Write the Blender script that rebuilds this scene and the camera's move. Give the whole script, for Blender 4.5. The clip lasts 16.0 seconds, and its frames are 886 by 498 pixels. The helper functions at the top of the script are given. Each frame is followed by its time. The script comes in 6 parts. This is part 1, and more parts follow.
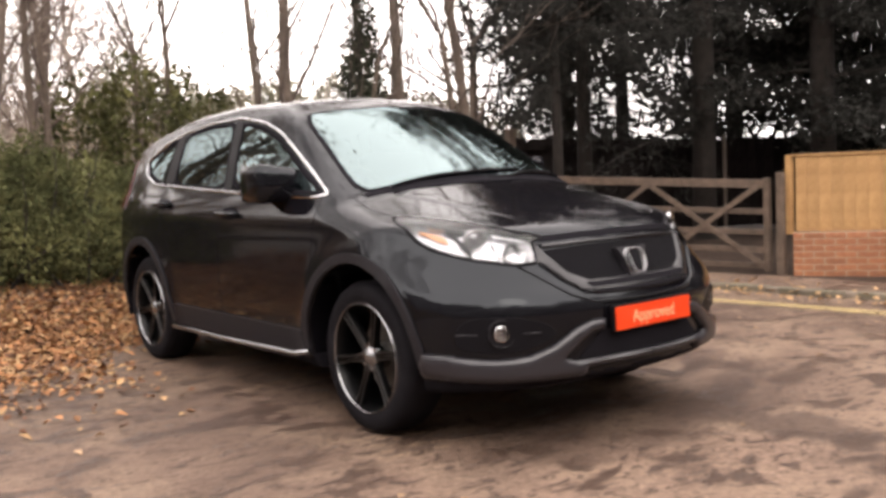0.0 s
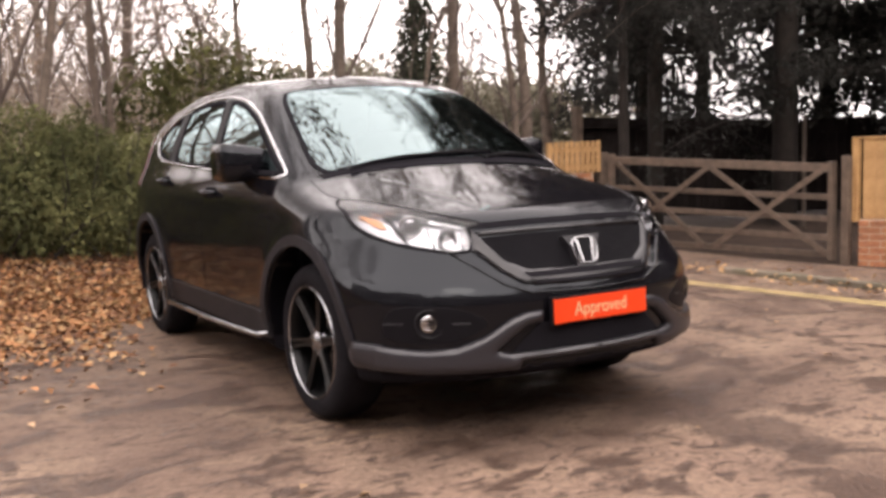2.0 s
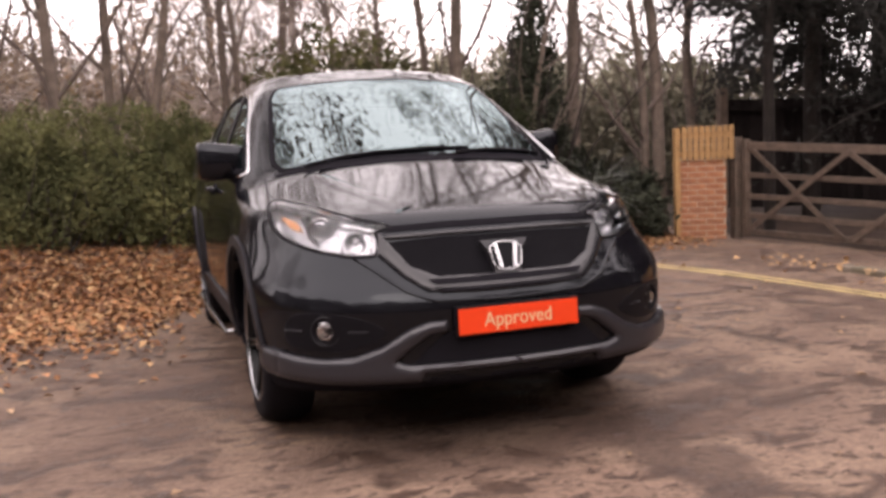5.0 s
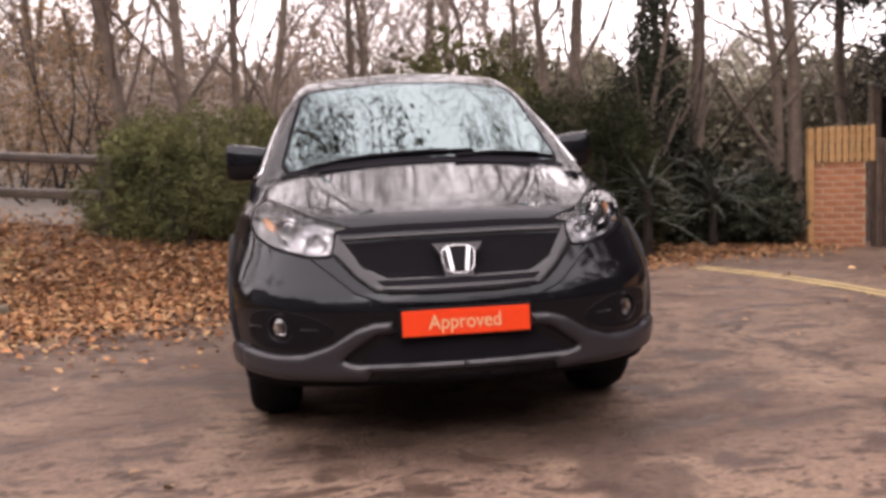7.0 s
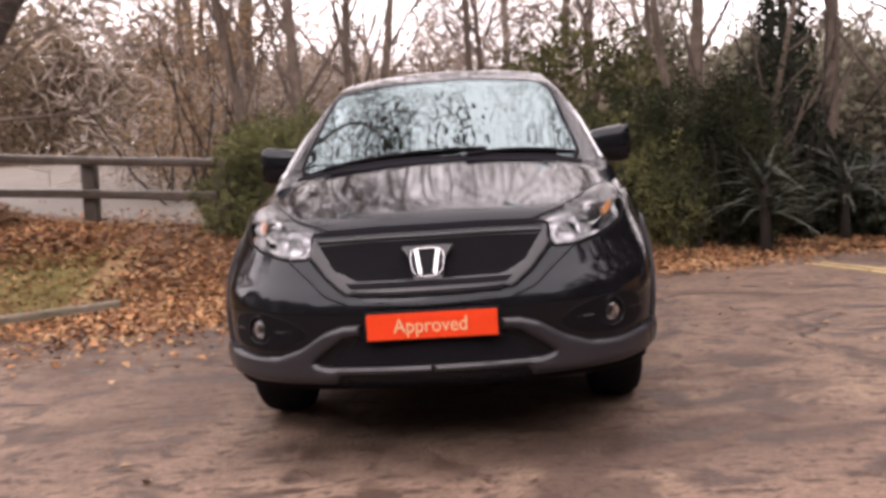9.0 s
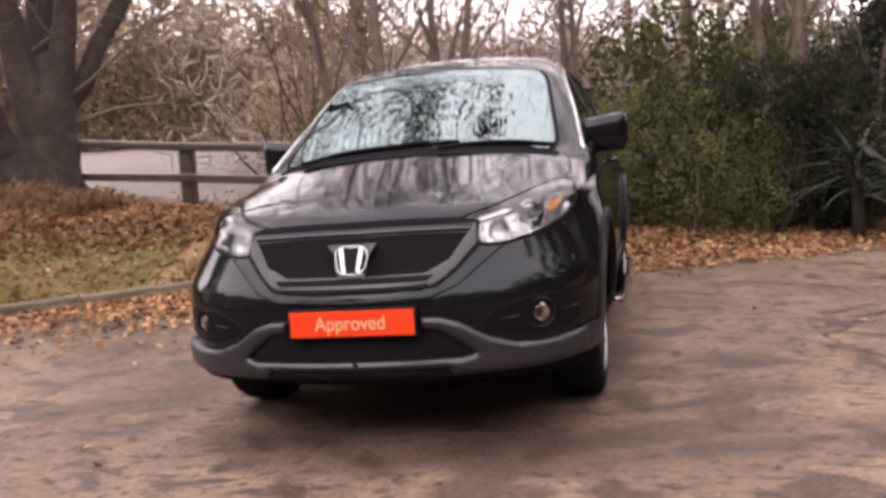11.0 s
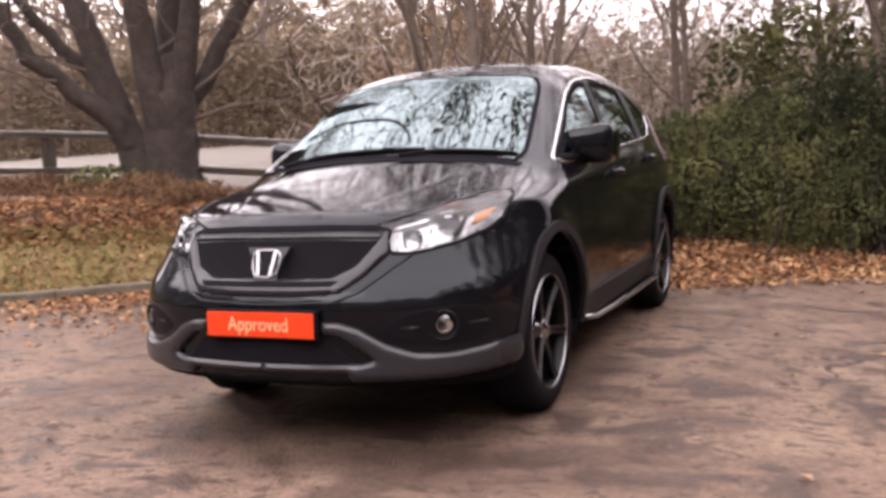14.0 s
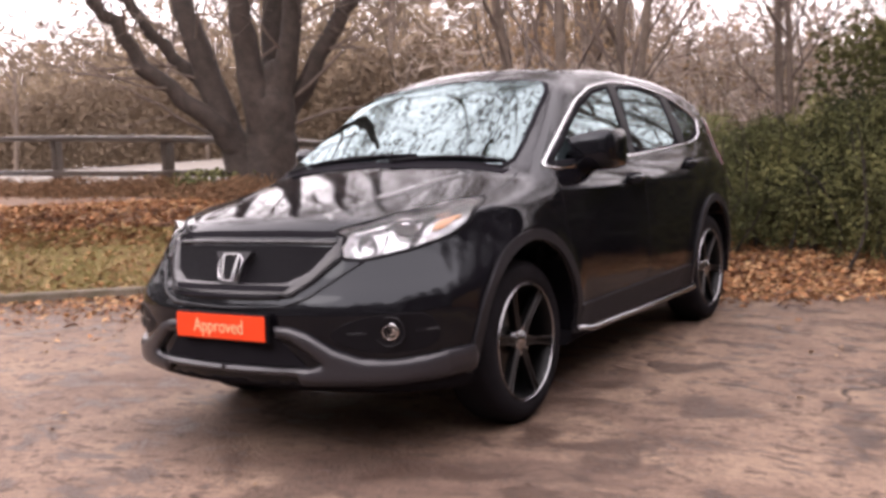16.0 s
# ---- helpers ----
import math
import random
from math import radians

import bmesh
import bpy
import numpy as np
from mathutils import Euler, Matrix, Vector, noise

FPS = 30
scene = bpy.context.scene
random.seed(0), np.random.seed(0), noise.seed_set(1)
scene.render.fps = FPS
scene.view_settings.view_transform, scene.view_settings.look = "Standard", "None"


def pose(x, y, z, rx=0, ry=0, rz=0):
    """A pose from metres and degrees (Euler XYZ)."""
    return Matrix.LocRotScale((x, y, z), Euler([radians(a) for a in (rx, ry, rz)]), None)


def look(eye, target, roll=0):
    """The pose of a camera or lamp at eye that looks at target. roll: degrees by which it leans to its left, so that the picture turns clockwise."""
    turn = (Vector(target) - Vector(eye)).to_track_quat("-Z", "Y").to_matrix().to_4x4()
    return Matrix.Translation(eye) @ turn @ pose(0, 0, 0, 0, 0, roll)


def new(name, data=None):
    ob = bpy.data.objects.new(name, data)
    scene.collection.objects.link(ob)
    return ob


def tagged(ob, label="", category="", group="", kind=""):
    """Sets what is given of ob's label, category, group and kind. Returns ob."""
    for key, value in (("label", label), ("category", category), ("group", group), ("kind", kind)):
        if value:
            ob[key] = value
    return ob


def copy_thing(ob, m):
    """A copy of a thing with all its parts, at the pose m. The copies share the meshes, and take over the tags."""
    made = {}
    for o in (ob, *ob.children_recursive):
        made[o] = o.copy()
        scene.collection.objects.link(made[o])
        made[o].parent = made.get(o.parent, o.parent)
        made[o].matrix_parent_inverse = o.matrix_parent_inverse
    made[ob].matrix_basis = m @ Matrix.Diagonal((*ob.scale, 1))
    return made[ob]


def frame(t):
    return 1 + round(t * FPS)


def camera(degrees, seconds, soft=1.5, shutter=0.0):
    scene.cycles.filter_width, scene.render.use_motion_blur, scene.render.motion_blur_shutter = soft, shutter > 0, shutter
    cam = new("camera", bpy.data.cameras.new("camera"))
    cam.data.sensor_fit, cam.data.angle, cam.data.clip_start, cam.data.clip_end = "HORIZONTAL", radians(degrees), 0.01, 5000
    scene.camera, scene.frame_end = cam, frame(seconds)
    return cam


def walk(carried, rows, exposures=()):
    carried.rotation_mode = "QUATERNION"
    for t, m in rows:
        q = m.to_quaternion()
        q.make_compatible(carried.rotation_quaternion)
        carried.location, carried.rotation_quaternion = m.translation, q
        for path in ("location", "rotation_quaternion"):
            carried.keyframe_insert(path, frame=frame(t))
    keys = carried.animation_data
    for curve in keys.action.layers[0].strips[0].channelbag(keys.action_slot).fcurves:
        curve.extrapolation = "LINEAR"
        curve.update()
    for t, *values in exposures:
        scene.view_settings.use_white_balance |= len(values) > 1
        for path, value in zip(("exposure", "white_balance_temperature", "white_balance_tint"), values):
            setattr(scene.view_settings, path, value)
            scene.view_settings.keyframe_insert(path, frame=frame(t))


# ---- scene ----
cam = camera(51.3, 16.0, soft=3.5, shutter=0.5)
PATH = [
    (0, (-3.125, -4.802, 1.17), (-1.894, -3.234, 1.008), -2.5),
    (0.5, (-2.976, -4.956, 1.173), (-1.777, -3.364, 1.009), -2.4),
    (1, (-2.831, -5.022, 1.159), (-1.718, -3.369, 0.988), -2.3),
    (1.5, (-2.628, -5.067, 1.168), (-1.557, -3.388, 0.984), -2.5),
    (2, (-2.481, -5.092, 1.171), (-1.439, -3.397, 0.967), -1.8),
    (2.5, (-2.299, -5.195, 1.17), (-1.347, -3.447, 0.972), -3.0),
    (3, (-2.124, -5.304, 1.174), (-1.248, -3.516, 0.983), -3.2),
    (3.5, (-1.911, -5.34, 1.166), (-1.079, -3.531, 0.977), -2.8),
    (4, (-1.718, -5.382, 1.177), (-0.972, -3.537, 0.979), -2.3),
    (4.2, (-1.639, -5.373, 1.189), (-0.911, -3.522, 0.981), -2.7),
    (6.3, (-0.853, -5.552, 1.176), (-0.425, -3.611, 0.954), -2.1),
    (6.5, (-0.75, -5.58, 1.164), (-0.365, -3.629, 0.948), -2.7),
    (7, (-0.509, -5.644, 1.169), (-0.253, -3.671, 0.962), -2.4),
    (7.5, (-0.326, -5.644, 1.152), (-0.159, -3.661, 0.956), -2.7),
    (8, (-0.116, -5.611, 1.157), (-0.04, -3.622, 0.956), -2.6),
    (8.5, (0.037, -5.589, 1.157), (0.031, -3.601, 0.936), -3.6),
    (9, (0.282, -5.611, 1.16), (0.155, -3.625, 0.957), -3.9),
    (9.2, (0.345, -5.62, 1.152), (0.174, -3.638, 0.95), -3.8),
    (11.3, (1.225, -5.454, 1.189), (0.731, -3.531, 0.954), -4.4),
    (11.5, (1.258, -5.466, 1.176), (0.747, -3.545, 0.953), -4.1),
    (12, (1.432, -5.392, 1.176), (0.875, -3.484, 0.954), -4.1),
    (12.5, (1.564, -5.342, 1.188), (0.936, -3.457, 0.959), -3.5),
    (13, (1.762, -5.287, 1.178), (1.06, -3.426, 0.969), -4.1),
    (13.5, (1.938, -5.235, 1.167), (1.176, -3.397, 0.96), -3.6),
    (14, (2.09, -5.147, 1.16), (1.276, -3.333, 0.95), -3.1),
    (14.5, (2.232, -5.026, 1.174), (1.343, -3.244, 0.984), -2.8),
    (15, (2.435, -4.946, 1.164), (1.459, -3.211, 0.974), -3.4),
    (15.5, (2.601, -4.867, 1.16), (1.567, -3.165, 0.976), -3.0),
    (16, (2.726, -4.782, 1.137), (1.636, -3.115, 0.95), -3.0),
]
walk(cam, [(t, look(eye, target, roll)) for t, eye, target, roll in PATH], exposures=[(0.0, 0.33, 7000, 13), (2.2, 0.27, 7020, 17), (5.0, 0.0, 6950, 22), (13.0, 0.235, 6750, 22), (15.0, 0.34, 6690, 22), (16.0, 0.35, 6680, 22)])

# ---- world and light: a bright overcast winter sky ----
world = bpy.data.worlds.new("overcast_sky")
scene.world = world
world.use_nodes = True
wn = world.node_tree.nodes
wl = world.node_tree.links
wn.clear()
sky = wn.new("ShaderNodeTexSky")
sky.sky_type = 'NISHITA'
sky.sun_disc = False
sky.sun_elevation = radians(32)
sky.sun_rotation = radians(200)
sky.dust_density = 4.0
sky.air_density = 1.0
pale = wn.new("ShaderNodeHueSaturation")
pale.inputs["Saturation"].default_value = 0.10
wl.new(sky.outputs[0], pale.inputs["Color"])
cloud = wn.new("ShaderNodeMix")
cloud.data_type = 'RGBA'
cloud.inputs["Factor"].default_value = 0.75
wl.new(pale.outputs[0], cloud.inputs["A"])
cloud.inputs["B"].default_value = (54.0, 52.2, 53.1, 1)
bg = wn.new("ShaderNodeBackground")
bg.inputs["Strength"].default_value = 0.100
wl.new(cloud.outputs["Result"], bg.inputs["Color"])
wout = wn.new("ShaderNodeOutputWorld")
wl.new(bg.outputs[0], wout.inputs["Surface"])

sun_data = bpy.data.lights.new("sun", 'SUN')
sun_data.energy = 0.28
sun_data.angle = radians(20)
sun_data.color = (1.0, 0.95, 0.88)
sun = new("sun", sun_data)
sun.matrix_world = look((-3, -9, 9), (0, 0, 0))

# ---- small builders ----
def material(name, base, rough=0.6, metal=0.0, coat=0.0, vary=0.0, scale=4.0, bump=0.0, bump_scale=60.0, second=None, spec=0.5, island=0.0, objvar=0.0):
    """A surface with a base colour, patches of a second colour, fine bump and a little change from piece to piece."""
    m = bpy.data.materials.new(name)
    m.use_nodes = True
    n, l = m.node_tree.nodes, m.node_tree.links
    b = n["Principled BSDF"]
    b.inputs["Base Color"].default_value = (*base, 1)
    b.inputs["Roughness"].default_value = rough
    b.inputs["Metallic"].default_value = metal
    b.inputs["Coat Weight"].default_value = coat
    b.inputs["Coat Roughness"].default_value = 0.02
    b.inputs["Specular IOR Level"].default_value = spec
    tc = n.new("ShaderNodeTexCoord")
    last = None
    if vary or second:
        t = n.new("ShaderNodeTexNoise")
        t.inputs["Scale"].default_value = scale
        t.inputs["Detail"].default_value = 8
        t.inputs["Roughness"].default_value = 0.65
        l.new(tc.outputs["Object"], t.inputs["Vector"])
        r = n.new("ShaderNodeValToRGB")
        two = second or tuple(c * (1 - vary) for c in base)
        r.color_ramp.elements[0].position, r.color_ramp.elements[1].position = 0.38, 0.64
        r.color_ramp.elements[0].color = (*two, 1)
        r.color_ramp.elements[1].color = (*base, 1)
        l.new(t.outputs["Fac"], r.inputs["Fac"])
        last = r.outputs["Color"]
    if island or objvar:
        h = n.new("ShaderNodeHueSaturation")
        mp = n.new("ShaderNodeMapRange")
        if island:
            g = n.new("ShaderNodeNewGeometry")
            l.new(g.outputs["Random Per Island"], mp.inputs["Value"])
        else:
            g = n.new("ShaderNodeObjectInfo")
            l.new(g.outputs["Random"], mp.inputs["Value"])
        k = island or objvar
        mp.inputs["To Min"].default_value, mp.inputs["To Max"].default_value = 1 - k, 1 + k
        l.new(mp.outputs["Result"], h.inputs["Value"])
        if last:
            l.new(last, h.inputs["Color"])
        else:
            h.inputs["Color"].default_value = (*base, 1)
        last = h.outputs["Color"]
    if last:
        l.new(last, b.inputs["Base Color"])
    if bump:
        t2 = n.new("ShaderNodeTexNoise")
        t2.inputs["Scale"].default_value = bump_scale
        t2.inputs["Detail"].default_value = 5
        l.new(tc.outputs["Object"], t2.inputs["Vector"])
        bp = n.new("ShaderNodeBump")
        bp.inputs["Strength"].default_value = bump
        bp.inputs["Distance"].default_value = 0.02
        l.new(t2.outputs["Fac"], bp.inputs["Height"])
        l.new(bp.outputs["Normal"], b.inputs["Normal"])
    return m


def mesh_object(name, verts, faces, mat, parent=None, label="", smooth=False, kind=""):
    me = bpy.data.meshes.new(name)
    me.from_pydata([tuple(v) for v in verts], [], [tuple(f) for f in faces])
    if smooth:
        me.polygons.foreach_set("use_smooth", [True] * len(me.polygons))
    me.materials.append(mat)
    me.update()
    ob = new(name, me)
    if parent:
        ob.parent = parent
    return tagged(ob, label=label, kind=kind)


def part(name, bm, mat, parent=None, label="", smooth=False):
    me = bpy.data.meshes.new(name)
    bmesh.ops.recalc_face_normals(bm, faces=bm.faces)
    bm.to_mesh(me)
    bm.free()
    if smooth:
        me.polygons.foreach_set("use_smooth", [True] * len(me.polygons))
    me.materials.append(mat)
    ob = new(name, me)
    if parent:
        ob.parent = parent
    return tagged(ob, label=label)


def box(bm, size, m=Matrix.Identity(4), bevel=0.0):
    """A box of that size, centred, with bevelled edges, added to bm."""
    r = bmesh.ops.create_cube(bm, size=1.0, matrix=m @ Matrix.Diagonal((*size, 1)))
    if bevel:
        edges = list({e for v in r["verts"] for e in v.link_edges})
        bmesh.ops.bevel(bm, geom=edges, offset=bevel, segments=2, affect='EDGES', profile=0.6)
    return bm


def boxed(size, m=Matrix.Identity(4), bevel=0.0):
    return box(bmesh.new(), size, m, bevel)


class Tubes:
    """Collects tapered tubes into one mesh."""
    def __init__(self):
        self.v, self.f = [], []

    def tube(self, pts, radii, sides=6, cap=True):
        pts = [Vector(p) for p in pts]
        base = len(self.v)
        side = None
        for i, p in enumerate(pts):
            d = (pts[min(i + 1, len(pts) - 1)] - pts[max(i - 1, 0)]).normalized()
            if side is None:
                side = d.orthogonal().normalized()
            side = (side - d * side.dot(d))
            side = side.normalized() if side.length > 1e-6 else d.orthogonal().normalized()
            up = d.cross(side)
            for k in range(sides):
                a = 2 * math.pi * k / sides
                self.v.append(p + (side * math.cos(a) + up * math.sin(a)) * radii[i])
        for i in range(len(pts) - 1):
            for k in range(sides):
                a, b = base + i * sides + k, base + i * sides + (k + 1) % sides
                self.f.append((a, b, b + sides, a + sides))
        if cap:
            self.f.append(tuple(base + k for k in reversed(range(sides))))
            e = base + (len(pts) - 1) * sides
            self.f.append(tuple(e + k for k in range(sides)))

    def make(self, name, mat, parent=None, label="", smooth=True, kind=""):
        return mesh_object(name, self.v, self.f, mat, parent, label, smooth, kind)


def smooth_curve(xs, ys, sigma):
    """A function through knots, rounded by a Gaussian of that width."""
    h = 0.004
    g = np.arange(xs[0] - 5 * sigma, xs[-1] + 5 * sigma, h)
    v = np.interp(g, xs, ys)
    lo, hi = (ys[1] - ys[0]) / (xs[1] - xs[0]), (ys[-1] - ys[-2]) / (xs[-1] - xs[-2])
    v = np.where(g < xs[0], ys[0] + (g - xs[0]) * lo, np.where(g > xs[-1], ys[-1] + (g - xs[-1]) * hi, v))
    n = int(4 * sigma / h)
    w = np.exp(-0.5 * (np.arange(-n, n + 1) * h / sigma) ** 2)
    v = np.convolve(np.pad(v, n, mode="edge"), w / w.sum(), mode="valid")
    return lambda q: np.interp(q, g, v)


def smax(a, b, r):
    """The greater of two fields, with a rounded edge of radius r."""
    h = np.clip(0.5 + 0.5 * (a - b) / r, 0, 1)
    return b + (a - b) * h + r * h * (1 - h)

# ---- materials ----
PAINT = material("black_car_paint", (0.0046, 0.0042, 0.0055), rough=0.065, spec=0.27)
PAINT.node_tree.nodes["Principled BSDF"].inputs["Specular Tint"].default_value = (0.88, 0.95, 1.0, 1)
PLASTIC = material("grey_black_plastic", (0.0170, 0.0158, 0.0182), rough=0.5, spec=0.15, bump=0.15, bump_scale=400)
SATIN = material("satin_grey_trim", (0.0170, 0.0158, 0.0190), rough=0.30, spec=0.50)
DARK_TRIM = material("dark_gloss_trim", (0.0085, 0.0080, 0.0095), rough=0.22, spec=0.42)
GRILLE = material("grille_black", (0.0065, 0.0060, 0.0074), rough=0.45, spec=0.08)
MESH = material("black_grille_mesh", (0.0065, 0.0060, 0.0074), rough=0.6, spec=0.05, bump=0.6, bump_scale=260)
SLOT = material("slot_black", (0.0100, 0.0092, 0.0112), rough=0.9, spec=0.03)
CHROME = material("chrome", (0.52, 0.52, 0.53), rough=0.10, metal=1.0)
LAMP_BASE = material("lamp_base", (0.46, 0.46, 0.48), rough=0.26, metal=1.0, vary=0.25, scale=30, bump=0.25, bump_scale=70)
BADGE_CHROME = material("badge_chrome", (0.55, 0.55, 0.56), rough=0.25, metal=1.0)
SILVER = material("lamp_reflector", (0.74, 0.75, 0.77), rough=0.18, metal=1.0)
BLACK_RIM = material("gloss_black_rim", (0.003, 0.003, 0.0033), rough=0.35, spec=0.15)
POLISHED = material("polished_rim_edge", (0.15, 0.15, 0.155), rough=0.32, metal=1.0)
LIP = material("bright_rim_lip", (0.30, 0.30, 0.31), rough=0.26, metal=1.0)
RUBBER = material("tyre_rubber", (0.0115, 0.0105, 0.0125), rough=0.75, spec=0.06, bump=0.2, bump_scale=120, vary=0.3, scale=9)
AMBER = material("amber_lens", (0.50, 0.215, 0.08), rough=0.25)
RED_LENS = material("red_lens", (0.06, 0.003, 0.004), rough=0.15, coat=0.5)
ORANGE = material("orange_plate", (0.72, 0.052, 0.011), rough=0.4, spec=0.25, vary=0.06, scale=20)
CREAM = material("cream_lettering", (0.62, 0.40, 0.22), rough=0.5)
CABIN = material("dark_cabin_cloth", (0.03, 0.03, 0.031), rough=0.9, bump=0.2, bump_scale=300)
PROJECTOR = material("projector_glass", (0.24, 0.24, 0.25), rough=0.12, metal=0.8)
DISC = material("brake_disc", (0.12, 0.11, 0.10), rough=0.5, metal=0.9)


def glass_material(name, tint, ior, gloss=(0.80, 1.0, 1.02)):
    m = bpy.data.materials.new(name)
    m.use_nodes = True
    n, l = m.node_tree.nodes, m.node_tree.links
    n.clear()
    tr = n.new("ShaderNodeBsdfTransparent")
    tr.inputs["Color"].default_value = (*tint, 1)
    gl = n.new("ShaderNodeBsdfGlossy")
    gl.inputs["Roughness"].default_value = 0.015
    gl.inputs["Color"].default_value = (*gloss, 1)
    fr = n.new("ShaderNodeFresnel")
    fr.inputs["IOR"].default_value = ior
    mx = n.new("ShaderNodeMixShader")
    l.new(fr.outputs[0], mx.inputs[0])
    l.new(tr.outputs[0], mx.inputs[1])
    l.new(gl.outputs[0], mx.inputs[2])
    o = n.new("ShaderNodeOutputMaterial")
    l.new(mx.outputs[0], o.inputs["Surface"])
    return m


GLASS = glass_material("windscreen_glass", (0.20, 0.225, 0.22), 2.1)
TINTED = glass_material("tinted_glass", (0.10, 0.105, 0.11), 1.42)
LENS = glass_material("lamp_cover", (0.95, 0.95, 0.95), 1.40, (1.0, 1.0, 1.0))

# ---- the car: one smooth shell as a field, cut into panels, with its parts laid on it ----
TOP = smooth_curve([-2.5, -2.2, -2.06, -1.85, -1.55, -1.25, -0.50, -0.25, 0.3, 1.0, 1.6, 2.0, 2.4],
                   [0.76, 0.875, 0.925, 0.985, 1.06, 1.135, 1.560, 1.635, 1.665, 1.640, 1.565, 1.49, 1.40], 0.05)
SLIM = smooth_curve([0.1, 0.2, 0.3, 0.42, 0.5, 0.7, 0.86, 0.97, 1.06, 1.13, 1.3, 1.5, 1.8],
                    [0.11, 0.07, 0.045, 0.018, 0.005, 0.0, 0.008, 0.017, 0.050, 0.088, 0.155, 0.25, 0.42], 0.025)
PLAN = smooth_curve([-2.5, -1.95, -1.5, -1.0, 1.0, 1.5, 2.0, 2.5], [0.82, 0.875, 0.905, 0.90, 0.90, 0.885, 0.83, 0.74], 0.1)
NOSE = smooth_curve([0.1, 0.2, 0.28, 0.33, 0.40, 0.5, 0.60, 0.66, 0.70, 0.78, 0.84, 0.92, 1.1],
                    [-2.00, -2.10, -2.20, -2.235, -2.23, -2.235, -2.24, -2.215, -2.175, -2.125, -2.09, -2.045, -1.92], 0.02)
TAIL = smooth_curve([0.1, 0.3, 0.5, 0.8, 1.0, 1.15, 1.5, 1.7], [2.1, 2.25, 2.30, 2.27, 2.25, 2.2, 2.02, 1.9], 0.06)
BELLY = smooth_curve([-2.5, -2.2, -1.8, -1.0, 1.2, 2.0, 2.4], [0.32, 0.285, 0.26, 0.24, 0.25, 0.30, 0.42], 0.05)
SWEEP = smooth_curve([-2.4, -1.7, -1.2, 0.0, 2.4], [0.04, 0.06, 0.28, 0.30, 0.05], 0.15)
AXLES = (-1.31, 1.31)
WHEEL_Z, ARCH = 0.352, 0.435


def car_field(x, y, z):
    """Negative inside the body."""
    ax = np.abs(x)
    top = z - (TOP(y - SWEEP(y) * ax ** 2) - 0.10 * ax ** 2 - 0.05 * ax ** 4)
    wide = PLAN(y) - SLIM(z)
    for ya in AXLES:
        r = np.hypot(y - ya, (z - WHEEL_Z))
        wide = wide + 0.016 * np.exp(-((r - 0.47) / 0.07) ** 2)
    f = smax(top * 0.93, ax - wide, 0.07)
    k = np.clip((z - 0.635) / 0.30, 0, 1)
    corner = 0.42 + 0.43 * k * k * (3 - 2 * k)
    f = smax(f, NOSE(z) + 0.28 * ax ** 2 + corner * ax ** 6 - y, 0.05)
    f = smax(f, y - TAIL(z) + 0.2 * ax ** 2 + 0.6 * ax ** 6, 0.10)
    f = smax(f, BELLY(y) - z, 0.04)
    for ya in AXLES:
        hole = np.maximum(np.hypot(y - ya, z - WHEEL_Z) - ARCH, 0.56 - ax)
        f = np.maximum(f, -hole)
    return f


def car_normal(p):
    h = 0.002
    g = np.stack([car_field(*(p + np.eye(3)[i] * h).T) - car_field(*(p - np.eye(3)[i] * h).T) for i in range(3)], 1)
    return g / np.maximum(np.linalg.norm(g, axis=1, keepdims=True), 1e-9)


def on_car(a, b, axis, lift=0.0):
    """Lays points given in a side ('L', 'R': y, z), front ('F': x, z) or top ('T': x, y) view on the body, lifted along its normal."""
    a, b = np.asarray(a, float), np.asarray(b, float)
    lo, hi = {"L": (0.25, 1.2), "R": (0.25, 1.2), "F": (0.9, 2.6), "T": (0.7, 1.9)}[axis]
    lo, hi = np.full(a.shape, lo), np.full(a.shape, hi)

    def at(s):
        if axis == "L":
            return s, a, b
        if axis == "R":
            return -s, a, b
        return (a, -s, b) if axis == "F" else (a, b, s)
    for _ in range(40):
        mid = (lo + hi) / 2
        inside = car_field(*at(mid)) < 0
        lo, hi = np.where(inside, mid, lo), np.where(inside, hi, mid)
    p = np.stack(at((lo + hi) / 2), 1)
    return p + car_normal(p) * lift


def in_poly(px, py, poly):
    res = np.zeros(px.shape, bool)
    for (x0, y0), (x1, y1) in zip(poly, poly[1:] + poly[:1]):
        hit = ((y0 > py) != (y1 > py))
        res ^= hit & (px < (x1 - x0) * (py - y0) / (y1 - y0 + 1e-12) + x0)
    return res


def rounded(poly, n=3, r=0.25):
    """Rounds the corners of an outline by cutting them (Chaikin)."""
    for _ in range(n):
        out = []
        for p, q in zip(poly, poly[1:] + poly[:1]):
            out += [(p[0] + (q[0] - p[0]) * r, p[1] + (q[1] - p[1]) * r), (q[0] - (q[0] - p[0]) * r, q[1] - (q[1] - p[1]) * r)]
        poly = out
    return poly


